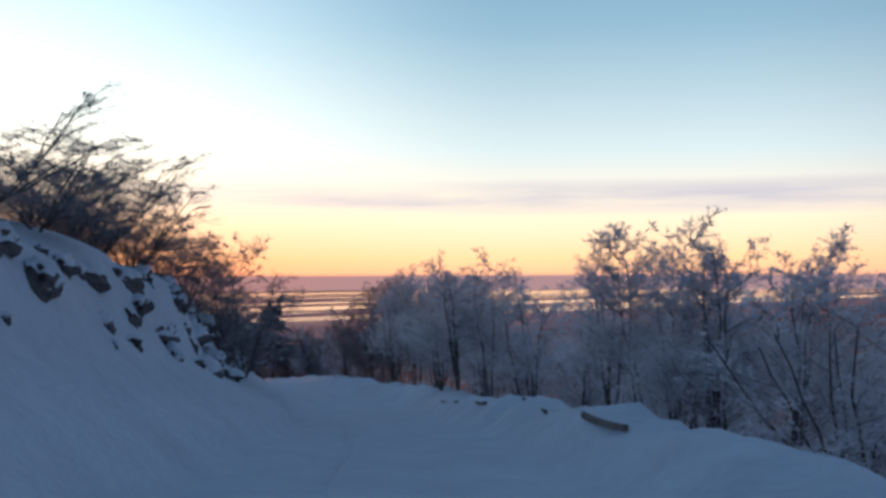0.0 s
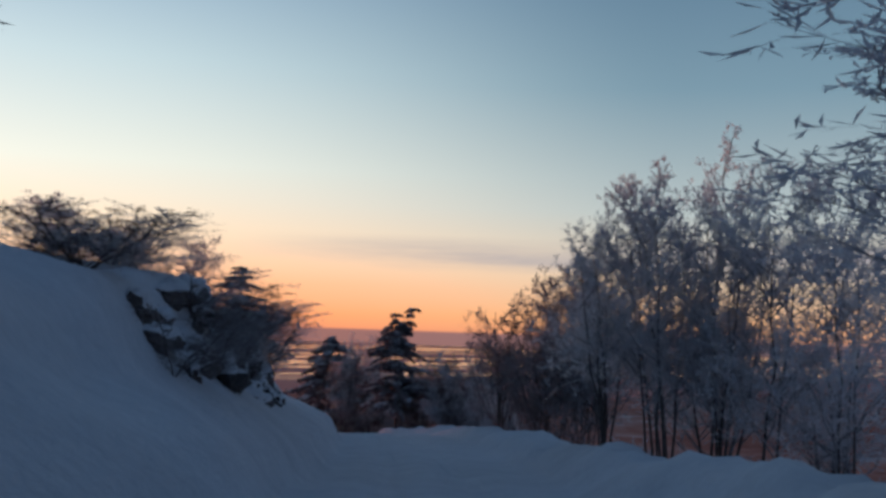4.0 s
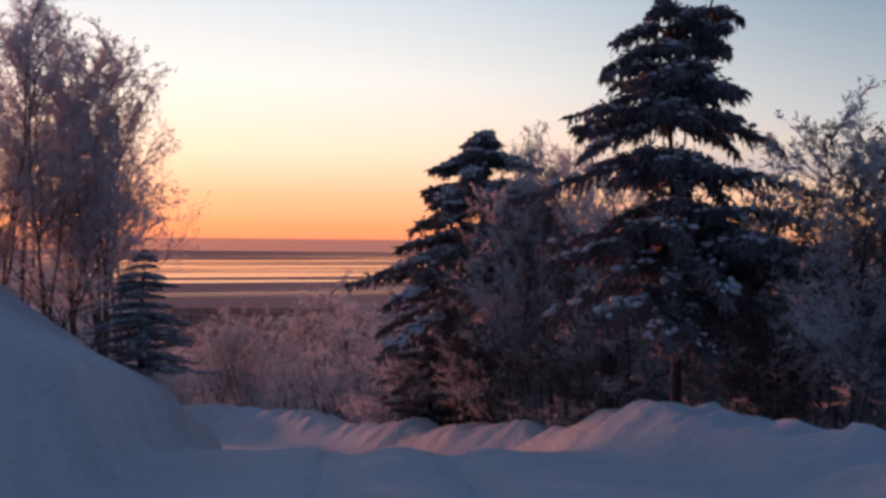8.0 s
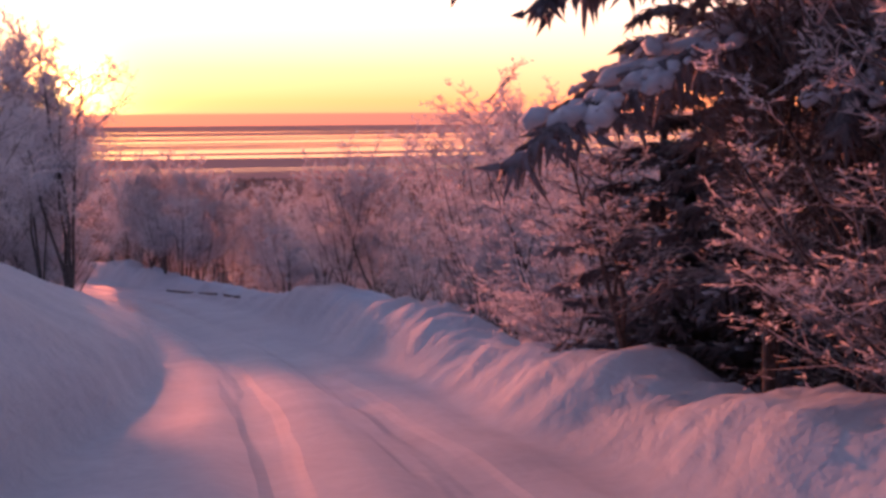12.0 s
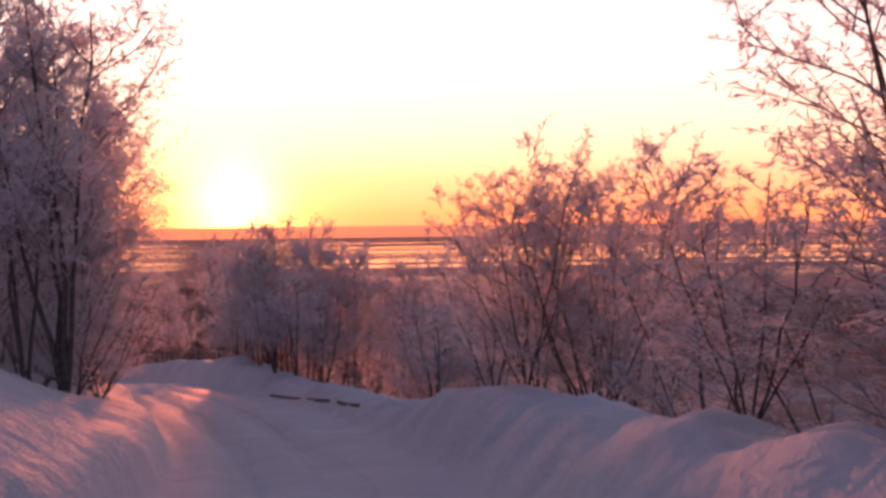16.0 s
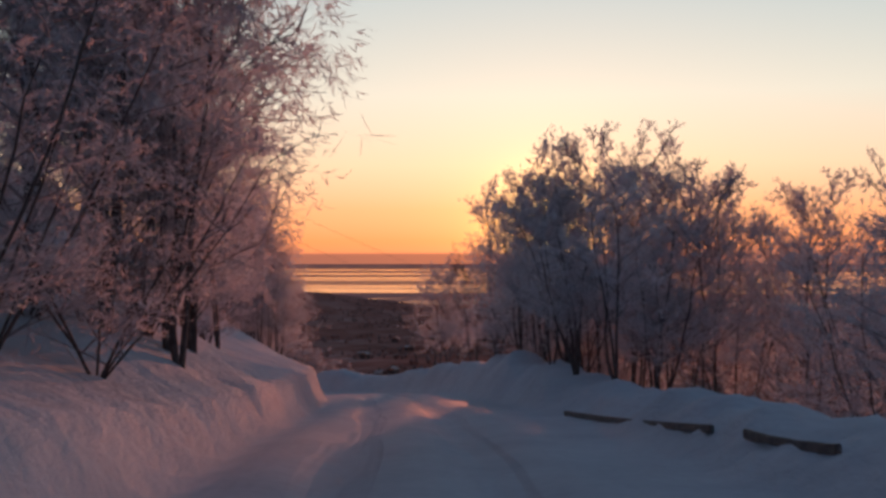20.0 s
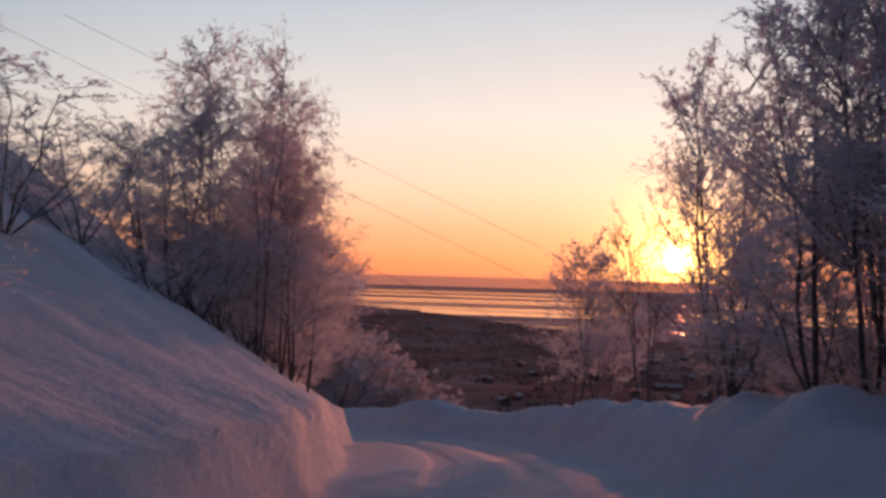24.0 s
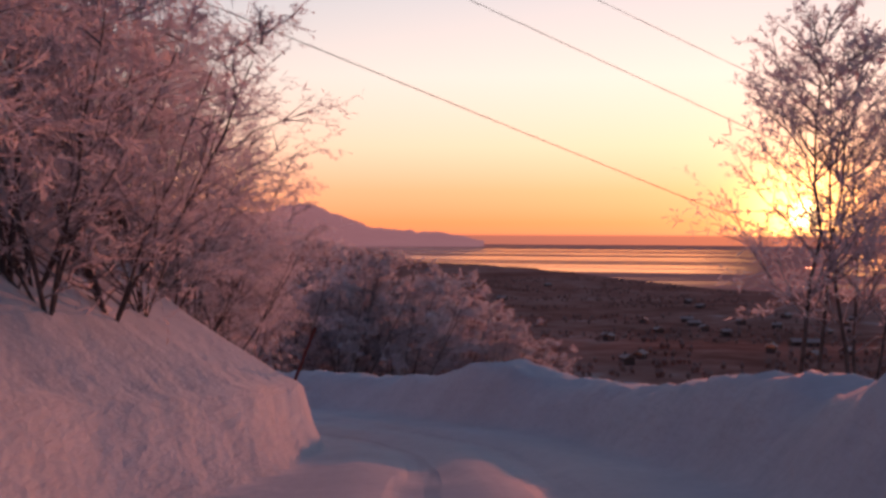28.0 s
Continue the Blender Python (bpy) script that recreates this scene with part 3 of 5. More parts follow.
def grid_lines(lo, hi, step, limit, fine_from, fine_to, fine):
    """Even lines across the road's stretch, closer ones on its nearest part, ever wider ones out to the limit."""
    mid = np.r_[np.arange(lo, fine_from, step), np.arange(fine_from, fine_to, fine), np.arange(fine_to, hi + step / 2, step)]
    out, grow = [], step
    edge = 0.0
    while edge < limit:
        grow *= 1.10
        edge += grow
        out.append(edge)
    out = np.array(out)
    return np.r_[(lo - out)[::-1], mid, hi + out]


def build_ground():
    xs, ys = grid_lines(-88, 14, 0.46, 4800, -17, 9, 0.24), grid_lines(-118, 122, 0.46, 4800, -24, 119, 0.25)
    gx, gy = np.meshgrid(xs, ys)
    x, y = gx.ravel(), gy.ravel()
    z = ground_height(x, y)
    nx, ny = len(xs), len(ys)
    i = (np.arange(ny - 1)[:, None] * nx + np.arange(nx - 1)[None]).ravel()
    me = mesh_of("ground", np.stack([x, y, z], 1), np.stack([i, i + 1, i + nx + 1, i + nx], 1), smooth=True)
    s, d, road = on_road(x, y)
    wood = smoothstep(90, 200, -d)
    wood = np.maximum(wood, smoothstep(170, 300, y))
    me.attributes.new("woodland", "FLOAT", "POINT").data.foreach_set("value", wood.astype(np.float32))
    lane = (1 - smoothstep(1.9, 2.8, np.abs(d))) * (np.abs(d) < 3)
    for name, values in (("lane", lane), ("bank", 1 - smoothstep(3.4, 5.5, np.abs(d))), ("across", np.clip(d, -6, 6)), ("along", s)):
        me.attributes.new(name, "FLOAT", "POINT").data.foreach_set("value", values.astype(np.float32))
    ob = part("ground", me, GROUND)
    tagged(ob, "snow-covered hillside with a packed snow road and ploughed banks", "ground", kind="structure")


build_ground()


def ground_at(x, y):
    return float(ground_height([x], [y])[0])


def beside(y, off):
    """The place that far to the left of the road's middle line, where the line passes that y, and the road's heading in degrees."""
    k = int(np.argmin(np.abs(ROAD_LINE[:, 1] - y)))
    return ROAD_LINE[k, 0] - ROAD_DIR[k, 1] * off, ROAD_LINE[k, 1] + ROAD_DIR[k, 0] * off, math.degrees(math.atan2(ROAD_DIR[k, 1], ROAD_DIR[k, 0]))


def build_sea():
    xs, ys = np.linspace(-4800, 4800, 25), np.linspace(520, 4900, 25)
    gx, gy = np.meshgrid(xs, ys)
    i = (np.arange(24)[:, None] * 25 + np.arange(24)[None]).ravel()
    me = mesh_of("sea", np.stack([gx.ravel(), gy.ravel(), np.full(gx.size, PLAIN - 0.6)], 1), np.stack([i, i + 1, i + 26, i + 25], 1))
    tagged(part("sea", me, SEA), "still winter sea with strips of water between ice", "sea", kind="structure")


build_sea()


def build_headland():
    """Low mountain across the bay, with a long foot running out to sea."""
    rng = np.random.default_rng(4)
    a = np.linspace(radians(14.5), radians(40), 90)
    profile = np.interp(np.degrees(a), [14.5, 16.5, 18.5, 20.0, 21.3, 22.6, 23.6, 25, 28, 33, 40], [-0.006, -0.001, 0.003, 0.006, 0.015, 0.0225, 0.0225, 0.016, 0.011, 0.010, 0.012])
    rows = []
    for k, f in enumerate((0.0, 0.25, 0.5, 0.75, 1.0, 0.6, 0.0)):
        dist = 4000 + 90 * k
        h = profile * 4300 * f + (8 * value_noise(np.degrees(a) * 3, a * 0 + k, 81) * f) - 52 * (1 - f) - 4 * f
        rows.append(np.stack([-np.sin(a) * dist, np.cos(a) * dist, h], 1))
    v = np.concatenate(rows)
    n = len(a)
    i = (np.arange(6)[:, None] * n + np.arange(n - 1)[None]).ravel()
    tagged(part("headland", mesh_of("headland", v, np.stack([i, i + 1, i + n + 1, i + n], 1), smooth=True), HILL), "mountain on the far shore, its mauve haze put in as a glow", "mountain", kind="structure")


build_headland()

# ---- trees: a handful of grown forms, each planted many times ----


def along(poly, f):
    """Points and directions at fractions f of a polyline."""
    k = np.clip(f * (len(poly) - 1), 0, len(poly) - 1.001)
    a = k.astype(int)
    p = poly[a] + (poly[a + 1] - poly[a]) * (k - a)[:, None]
    return p, poly[a + 1] - poly[a]


def unit(v):
    return v / np.maximum(np.linalg.norm(v, axis=-1, keepdims=True), 1e-9)


def tube(poly, r0, r1, sides=6):
    """A tapered tube along a polyline."""
    poly = np.asarray(poly)
    d = np.gradient(poly, axis=0)
    u, v = side_axes(d)
    r = np.linspace(r0, r1, len(poly))
    ang = np.arange(sides) * 2 * math.pi / sides
    ring = np.cos(ang)[None, :, None] * u[:, None] + np.sin(ang)[None, :, None] * v[:, None]
    verts = (poly[:, None] + ring * r[:, None, None]).reshape(-1, 3)
    faces = []
    for j in range(len(poly) - 1):
        for i in range(sides):
            a, b = j * sides + i, j * sides + (i + 1) % sides
            faces += [(a, b, a + sides), (b, b + sides, a + sides)]
    return verts, np.array(faces)


def grow_broadleaf(seed, stems=3, height=8.0, spread=0.30, low=0.25, limbs=13, subs=6, twigs=4, sprigs=5, droop=0.0, thick=1.3, stem_r=0.044, flare=0.10, blade=1.0):
    """Bare broadleaf tree under hoar frost: stems, limbs and a crown of fine twigs; height 8 m, foot at the origin."""
    rng = np.random.default_rng(seed)
    trunk, limb_pieces, base, tip, rad, fine = [], [], [], [], [], []
    for k in range(stems):
        lean = rng.uniform(0, 2 * math.pi)
        reach = flare * height * rng.uniform(0.5, 1.2) * (stems > 1)
        top = height * rng.uniform(0.80, 1.0) if k else height
        n = 9
        f = np.linspace(0, 1, n)
        poly = np.stack([math.cos(lean) * reach * f ** 0.8, math.sin(lean) * reach * f ** 0.8, top * 0.96 * f], 1)
        poly[1:, :2] += np.cumsum(rng.normal(0, 0.018 * height / 3, (n - 1, 2)), 0)
        poly[0, 2] = -0.4
        trunk.append(mesh_of("stem", *tube(poly[:8], stem_r * rng.uniform(0.8, 1.15), 0.010, 6), smooth=True))
        fl = np.sort(rng.uniform(low, 0.97, limbs))
        p0, d0 = along(poly, fl)
        az = rng.uniform(0, 2 * math.pi, limbs)
        out = np.stack([np.cos(az), np.sin(az), np.zeros(limbs)], 1)
        pitch = rng.uniform(0.55, 1.25, limbs)[:, None]
        d1 = unit(out + unit(d0) * pitch)
        length = spread * height * (1 - 0.62 * (fl - low) / (1 - low)) * rng.uniform(0.65, 1.1, limbs)
        for i in range(limbs):
            m = 5
            g = np.linspace(0, 1, m)[:, None]
            line = p0[i] + d1[i] * length[i] * g + np.array([0, 0, 1]) * (0.18 - droop) * length[i] * g ** 2
            line[1:] += rng.normal(0, 0.03 * length[i], (m - 1, 3))
            limb_pieces.append(tube(line, 0.016 * thick, 0.007, 3))
            q, dq = along(line, rng.uniform(0.18, 1.0, subs))
            d2 = unit(unit(dq) * 0.9 + rng.normal(0, 0.55, (subs, 3)) + np.array([0, 0, 0.25 - droop]))
            l2 = length[i] * rng.uniform(0.28, 0.55, subs)
            e2 = q + d2 * l2[:, None]
            base.append(q), tip.append(e2), rad.append(np.full(subs, 0.011 * thick))
            for j in range(subs):
                h = rng.uniform(0.15, 1.0, twigs)[:, None]
                q3 = q[j] + (e2[j] - q[j]) * h
                d3 = unit(d2[j] * 0.8 + rng.normal(0, 0.6, (twigs, 3)) + np.array([0, 0, 0.15 - 1.3 * droop]))
                l3 = l2[j] * rng.uniform(0.35, 0.7, twigs)[:, None]
                e3 = q3 + d3 * l3
                fine.append((q3, e3))
                h4 = rng.uniform(0.2, 1.0, (twigs, sprigs))[:, :, None]
                q4 = (q3[:, None] + (e3 - q3)[:, None] * h4).reshape(-1, 3)
                d4 = unit(np.repeat(d3, sprigs, 0) * 0.7 + rng.normal(0, 0.65, (twigs * sprigs, 3)) + np.array([0, 0, -0.9 * droop]))
                e4 = q4 + d4 * (np.repeat(l3, sprigs, 0) * rng.uniform(0.22, 0.55, (twigs * sprigs, 1)))
                fine.append((q4, e4))
    fine = [np.concatenate(k) for k in zip(*fine)]
    length = np.linalg.norm(fine[1] - fine[0], axis=1)
    wide = rng.uniform(0.008, 0.017, len(length)) * thick * blade * np.clip(0.20 / np.maximum(length, 1e-3), 0.35, 1.15)
    crown = joined([cones(np.concatenate(base), np.concatenate(tip), np.concatenate(rad)), blades(*fine, wide, rng)])
    return (trunk, mesh_of("branchwork", *joined(limb_pieces), smooth=True), mesh_of("crown", *crown))


def plant(name, form, x, y, top, width, label, group, mats, turn, base_width=3.2, height=8.0, sink=0.0, lean=(0, 0)):
    """Stands a grown form on the ground so that it reaches the height top and spreads about that wide."""
    z = ground_at(x, y) - sink
    tall = max((top - z) * 0.95, 1.2)
    thing = tagged(new(name), label, "tree", group)
    thing.matrix_world = Matrix.LocRotScale((x, y, z), Euler((lean[0], lean[1], turn)), (width / base_width, width / base_width, tall / height))
    for stem in form[0]:
        part("stem", stem, mats[0], thing)
    for piece, mesh, mat in zip(("branchwork", "crown"), form[1:], mats[1:]):
        tagged(part(piece, mesh, mat, thing), kind="stuff")
    return thing


TREE_MATS = (BARK, LIMB, FROST)
TALL = [grow_broadleaf(101, 3, spread=0.27, limbs=16, sprigs=9), grow_broadleaf(102, 2, spread=0.29, limbs=22, subs=7, sprigs=8), grow_broadleaf(103, 4, spread=0.24, limbs=13, low=0.22, sprigs=9)]
BUSHY = [grow_broadleaf(201, 6, spread=0.24, limbs=10, low=0.12, flare=0.24, stem_r=0.026, sprigs=9, thick=1.1), grow_broadleaf(202, 7, spread=0.23, limbs=9, low=0.10, flare=0.28, stem_r=0.025, sprigs=9, thick=1.1)]
WEEPING = [grow_broadleaf(301, 2, spread=0.30, limbs=22, subs=8, droop=0.35, low=0.10, sprigs=9, blade=0.72), grow_broadleaf(302, 3, spread=0.28, limbs=17, subs=7, droop=0.28, low=0.10, sprigs=9, blade=0.72)]
SPARSE = [grow_broadleaf(401, 4, spread=0.24, limbs=9, subs=5, twigs=4, sprigs=3, low=0.35, flare=0.14, thick=1.1)]
DENSE = [grow_broadleaf(501, 6, height=8, spread=0.26, limbs=9, subs=6, twigs=4, sprigs=6, droop=0.15, low=0.05, flare=0.34, thick=1.6, stem_r=0.03, blade=0.68),
         grow_broadleaf(502, 6, height=8, spread=0.28, limbs=10, subs=6, twigs=4, sprigs=6, droop=0.10, low=0.05, flare=0.30, thick=1.5, stem_r=0.03, blade=0.68)]
LOW = [grow_broadleaf(601, 5, spread=0.26, limbs=8, subs=5, twigs=3, sprigs=5, low=0.06, flare=0.25, thick=1.5, stem_r=0.035), grow_broadleaf(602, 3, spread=0.3, limbs=11, subs=5, twigs=3, sprigs=5, low=0.08, thick=1.9)]
DOME = [grow_broadleaf(701, 12, spread=0.21, limbs=10, subs=7, twigs=5, sprigs=10, droop=0.30, low=0.03, flare=0.30, thick=2.0, stem_r=0.03)]
PLANTED = random.Random(7)


def grove(kind, forms, rows, label, group, mats=TREE_MATS, widen=1.25, base_width=3.2, sink=0.0, lean=(0, 0)):
    for x, y, top, width in rows:
        plant(kind, PLANTED.choice(forms), x, y, top, width * widen, label, group, mats, PLANTED.uniform(0, 6.28), base_width, sink=sink, lean=lean)


# first stretch: bushes over the rock cutting, trees below the road
grove("frosted_bush", BUSHY, [(-63, -80, 14.8, 2.6), (-61.2, -78.4, 15.1, 2.6), (-59.4, -77.1, 14.7, 2.6), (-57.6, -75.8, 13.7, 2.5), (-55.7, -74.8, 13.6, 2.4), (-53.8, -73.8, 13.7, 2.4), (-51.2, -72.1, 13, 2.5), (-48.9, -70.1, 12, 2.2)],
      "dark bare bush with little rime above the roadside rocks", "bushes above the rock cutting", (BARK, BARK, LIMB), lean=(0.1, 0.16))
grove("frosted_tree", TALL, [(-35.0, -70.2, 11.8, 3.1), (-41.3, -74.0, 13.0, 3.6), (-40.8, -75.3, 12.9, 2.8), (-41.4, -77.9, 12.6, 3.1), (-41.1, -79.9, 11.8, 2.4), (-42.0, -83.9, 11.5, 2.4), (-42.6, -87.0, 11.4, 2.2), (-33.9, -71.1, 11.7, 3.4), (-39.8, -71.7, 10.8, 3.0)],
      "frosted grey bare tree on the slope below the road", "trees below the first straight")
grove("frosted_tree", TALL, [(-56.6, -93.6, 12.7, 2.2), (-57.2, -94.9, 13.3, 2.6), (-57.8, -96.6, 13.0, 2.4), (-58.4, -98.0, 12.6, 2.2), (-59.4, -99.8, 12.6, 2.2)],
      "tall thin frosted tree below the road", "trees below the first straight")
# second stretch
grove("frosted_tree", TALL, [(-26, -54.8, 11.6, 2.4), (-25.9, -56.8, 12.5, 2.8), (-25.5, -58, 12.8, 2.8), (-25.8, -59.4, 12.4, 2.8), (-26, -61.6, 12.1, 2.6), (-24.2, -57, 11.3, 3), (-23.6, -59.8, 11.7, 3)],
      "frosted grey tree with several stems behind the bank", "trees below the second straight")
# out of the sun: the shade is put into the darker twig material
grove("frosted_tree", TALL, [(-10.6, -36.9, 9.6, 3.0), (-9.3, -32.2, 10.9, 3.2), (-8.7, -33.8, 11.7, 3.3), (-8.3, -35.2, 11.8, 3.2), (-8.8, -37.2, 11.0, 3.0), (-9.4, -39.2, 12.1, 3.2)],
      "dark-stemmed tree below the bend, shade put into its twigs", "trees below the second straight", (BARK, BARK, LIMB))
grove("frosted_bush", DENSE, [(-40.2, -56.0, 10.0, 2.0), (-39.0, -54.2, 9.9, 2.0), (-38.0, -52.6, 9.6, 2.0), (-37.2, -54.0, 8.9, 1.8), (-35.3, -52.0, 9.0, 2.0), (-35.0, -48.5, 9.9, 2.2), (-32.4, -46.6, 8.6, 2.2), (-30.7, -44.0, 9.0, 2.4), (-28.8, -41.6, 9.3, 2.4), (-26.3, -38.5, 9.1, 2.4)],
      "dark frosted bush leaning from the snowy bank", "bushes on the bank", lean=(0.04, 0.08))
grove("frosted_tree", TALL, [(-9.9, 0.1, 9.1, 2.5), (-8.1, 1.3, 9.6, 2.6), (-6.4, 2.5, 9.8, 2.8), (-5.2, 2.8, 9.1, 2.6), (-6.0, 0.9, 8.6, 2.6)],
      "slender frosted tree on the hillside", "trees at the bend", base_width=3.6)
grove("frosted_tree", TALL + BUSHY, [(4.1, -10.6, 6.9, 2.6), (5.1, -11.1, 7.2, 2.8), (6.2, -12.3, 6.8, 2.6), (6.8, -13.5, 6.6, 2.6), (7.5, 3.5, 7.6, 3.0), (6.0, -7.5, 5.4, 2.6), (5.6, -15.0, 7.0, 3.2), (6.0, -1.0, 4.6, 2.8), (7.5, -4.0, 5.2, 3.0)],
      "pinkish frosted tree among the spruces", "trees among the spruces")
# bend towards the sun
grove("frosted_bush", BUSHY, [(-3.4, 12.9, 2.3, 2.0), (-3.5, 16.1, 1.8, 2.2), (-3.9, 22.2, 1.6, 2.4), (-3.9, 28.2, 1.4, 2.4), (-4.8, 33.0, 0.5, 2.4)],
      "frosted bush on the snowy hillside", "bushes on the hillside at the bend")
grove("frosted_tree", BUSHY, [(7.4, 25.4, -0.6, 1.8), (7.6, 20.9, 1.4, 2.4), (8.0, 19.8, 1.9, 3.0), (7.6, 15.8, 2.0, 2.8), (7.4, 12.9, 1.9, 2.6), (7.2, 10.3, 1.5, 2.6), (9.5, 23.0, 0.6, 3.0)],
      "spreading frosted tree behind the ploughed bank", "trees behind the bank at the bend")
grove("frosted_tree", BUSHY + SPARSE, [(8.3, 38.5, 0.1, 2.4), (9.7, 38.2, 0.4, 2.8), (10.9, 39.0, -0.2, 2.6), (10.9, 35.0, -0.6, 2.4)],
      "frosted many-stemmed bush behind the snow bank", "bushes behind the bank")
# third stretch
grove("frosted_tree", TALL, [(-5.6, 50.1, 3.9, 3.2), (-4.3, 49.6, 5.3, 3.8), (-3.4, 50.9, 5.9, 4.0), (-3.2, 52.8, 5.1, 3.6), (-2.9, 54.4, 3.4, 3.2)],
      "tall frosted tree on the hillside, pink in low sun", "tall trees on the hillside", base_width=3.8)
grove("frosted_tree", WEEPING, [(-3.9, 56.4, 1.4, 3.2), (-4.6, 63.4, 1.7, 2.8), (-4.2, 64.9, -0.3, 2.1), (-5.4, 60.0, 1.5, 3.4)],
      "tall frosted tree with hanging pink twigs", "tall trees on the hillside", base_width=3.6)
grove("frosted_tree", TALL + BUSHY, [(4.0, 67.4, -3.9, 2.4), (4.9, 66.4, -3.0, 2.4), (6.2, 70.6, -3.4, 3.3), (7.8, 72.6, -2.3, 2.9), (10.2, 70.3, -2.7, 3.0), (11.1, 66.2, -3.6, 3.0), (13.3, 68.1, -3.2, 2.9), (13.8, 64.0, -4.0, 2.9), (9.9, 58.6, -3.9, 3.5), (11.9, 60.3, -4.5, 3.4), (15.8, 61.0, -4.5, 3.2)],
      "frosted round-headed tree against the sunset", "trees below the third straight")
grove("frosted_tree", TALL + BUSHY, [(3.4, 71.0, -3.0, 2.3), (4.3, 71.6, -2.2, 2.5), (5.9, 75.3, -2.2, 3.1), (7.6, 76.5, -2.1, 3.2), (8.9, 74.6, -2.8, 2.7), (10.6, 74.7, -3.6, 2.7), (12.0, 72.8, -3.4, 2.5), (12.2, 66.7, -0.9, 2.4), (1.4, 82.0, -6.3, 2.2)],
      "dense frosted tree below the road", "trees below the third straight")
# last stretch
grove("frosted_tree", TALL, [(2.4, 79.0, -2.5, 2.4), (3.0, 78.2, -2.3, 2.6), (3.9, 76.0, -1, 2.8), (4.8, 75.2, -0.8, 2.8), (5.8, 74.3, -1.3, 2.6), (6.6, 73.4, -1.4, 2.6)],
      "tall dark frosted tree behind the bank", "tall trees behind the bank")
grove("frosted_birch", TALL[:2], [(-3.2, 107.0, -5.6, 2.9), (-2.3, 106.8, -5.2, 2.6)],
      "frosted birch with the sun behind its twigs", "birches above the bay")
grove("bare_tree", SPARSE, [(-0.4, 98.7, -4.3, 1.9), (1.8, 97.1, -1.4, 2.6)],
      "bare brown tree with little frost", "birches above the bay", (BARK, BARK, BARE))
grove("frosted_tree", WEEPING, [(-12.0, 93.2, 0.4, 3.0), (-10.9, 93.4, 0.0, 2.8), (-11.0, 95.2, -2.0, 2.2)],
      "tall frosted tree leaning out from the hillside", "trees on the last hillside")
grove("frosted_bush", BUSHY, [(-9.4, 78.3, -4.1, 2.2), (-11.2, 84.0, -4.2, 2.4), (-12.7, 89.8, -3.9, 2.4), (-8.2, 72.0, -3.6, 2.4)],
      "dark frosted bush on the snowy hillside", "bushes on the last hillside", lean=(0.0, 0.2))
grove("frosted_tree", WEEPING, [(-13.4, 99.3, -5.7, 2.8), (-14.4, 103.2, -5.1, 3.0), (-15.0, 107.2, -4.9, 3.0), (-16.1, 110.6, -5.4, 2.6), (-15.2, 109.1, -7.5, 2.6)],
      "pink frosted tree with hanging twigs above the bank", "trees on the last hillside")
grove("frosted_bush", DOME, [(-30.2, 152.6, -8.8, 3.4), (-27.6, 155.5, -9.6, 3.8), (-25.2, 158.3, -10.8, 3.8), (-23.3, 160.9, -12.2, 3.4), (-20.9, 163.7, -15.4, 3.0)],
      "rounded frosted bush below the bend", "bushes below the bend")

# undergrowth and further crowns that close the groves
grove("frosted_bush", DENSE + LOW, [(-39.1, -57.2, 8.5, 1.3), (-38.2, -56.0, 8.6, 1.4), (-36.9, -54.5, 8.8, 1.5), (-35.3, -52.6, 8.9, 1.5), (-35.2, -49.1, 9.5, 1.5), (-32.9, -46.0, 9.1, 1.5), (-29.9, -43.1, 8.5, 1.5)],
      "low dark frosted bush over the roadside rocks", "bushes on the bank", (BARK, BARK, LIMB), lean=(0.1, 0.2))
grove("frosted_tree", TALL, [(-9.0, 1.8, 9.3, 2.4), (-7.3, 0.6, 9.4, 2.4), (-6.0, 1.3, 8.8, 2.3), (-11.2, 0.8, 8.8, 2.4), (-7.4, 3.4, 9.9, 2.6), (-10.4, 2.0, 9.4, 2.4)],
      "slender frosted tree on the hillside", "trees at the bend", base_width=3.6)
grove("frosted_bush", DENSE, [(-10.0, -0.8, 5.2, 1.8), (-8.6, 0.2, 5.4, 1.8), (-7.2, -0.4, 4.9, 1.7), (-6.0, 3.4, 5.0, 1.9)],
      "grey frosted bush between the stems", "bushes on the hillside at the bend", (BARK, BARK, FROST))
grove("frosted_tree", WEEPING + TALL[:1], [(-2.4, 55.6, 4.2, 3.6), (-2.6, 57.6, 3.4, 3.4), (-5.5, 51.8, 4.3, 3.0), (-4.5, 52.7, 4.5, 3.2), (-2.6, 53.6, 4.4, 3.0), (-2.0, 54.9, 3.2, 2.8), (-3.6, 57.4, 2.0, 2.6), (-4.4, 61.5, 1.0, 2.8)],
      "frosted tree with hanging twigs, pink in low sun", "tall trees on the hillside")
grove("frosted_bush", DENSE, [(-3.4, 51.2, -3.4, 1.8), (-3.3, 52.8, -3.4, 1.8), (-3.0, 54.0, -3.2, 1.8), (-2.8, 55.8, -3.0, 2.0), (-3.4, 57.5, -2.9, 2.2), (-4.6, 63.5, -3.4, 2.0), (-5.4, 66.8, -5.0, 1.8), (-6.0, 70.2, -5.4, 1.8)],
      "pink frosted bush at the foot of the trees", "bushes under the hillside trees")
grove("frosted_tree", WEEPING, [(-10.8, 86.2, -3.8, 1.8), (-11.1, 88.2, -3.3, 2.0), (-11.5, 90.1, -2.1, 2.2), (-11.1, 91.4, -1.7, 2.3), (-11.2, 96.3, -1.0, 2.5), (-12.4, 99.3, -1.6, 2.4), (-13.6, 102.4, -3.4, 2.4)],
      "mauve frosted tree with drooping twigs on the hillside", "trees on the last hillside")
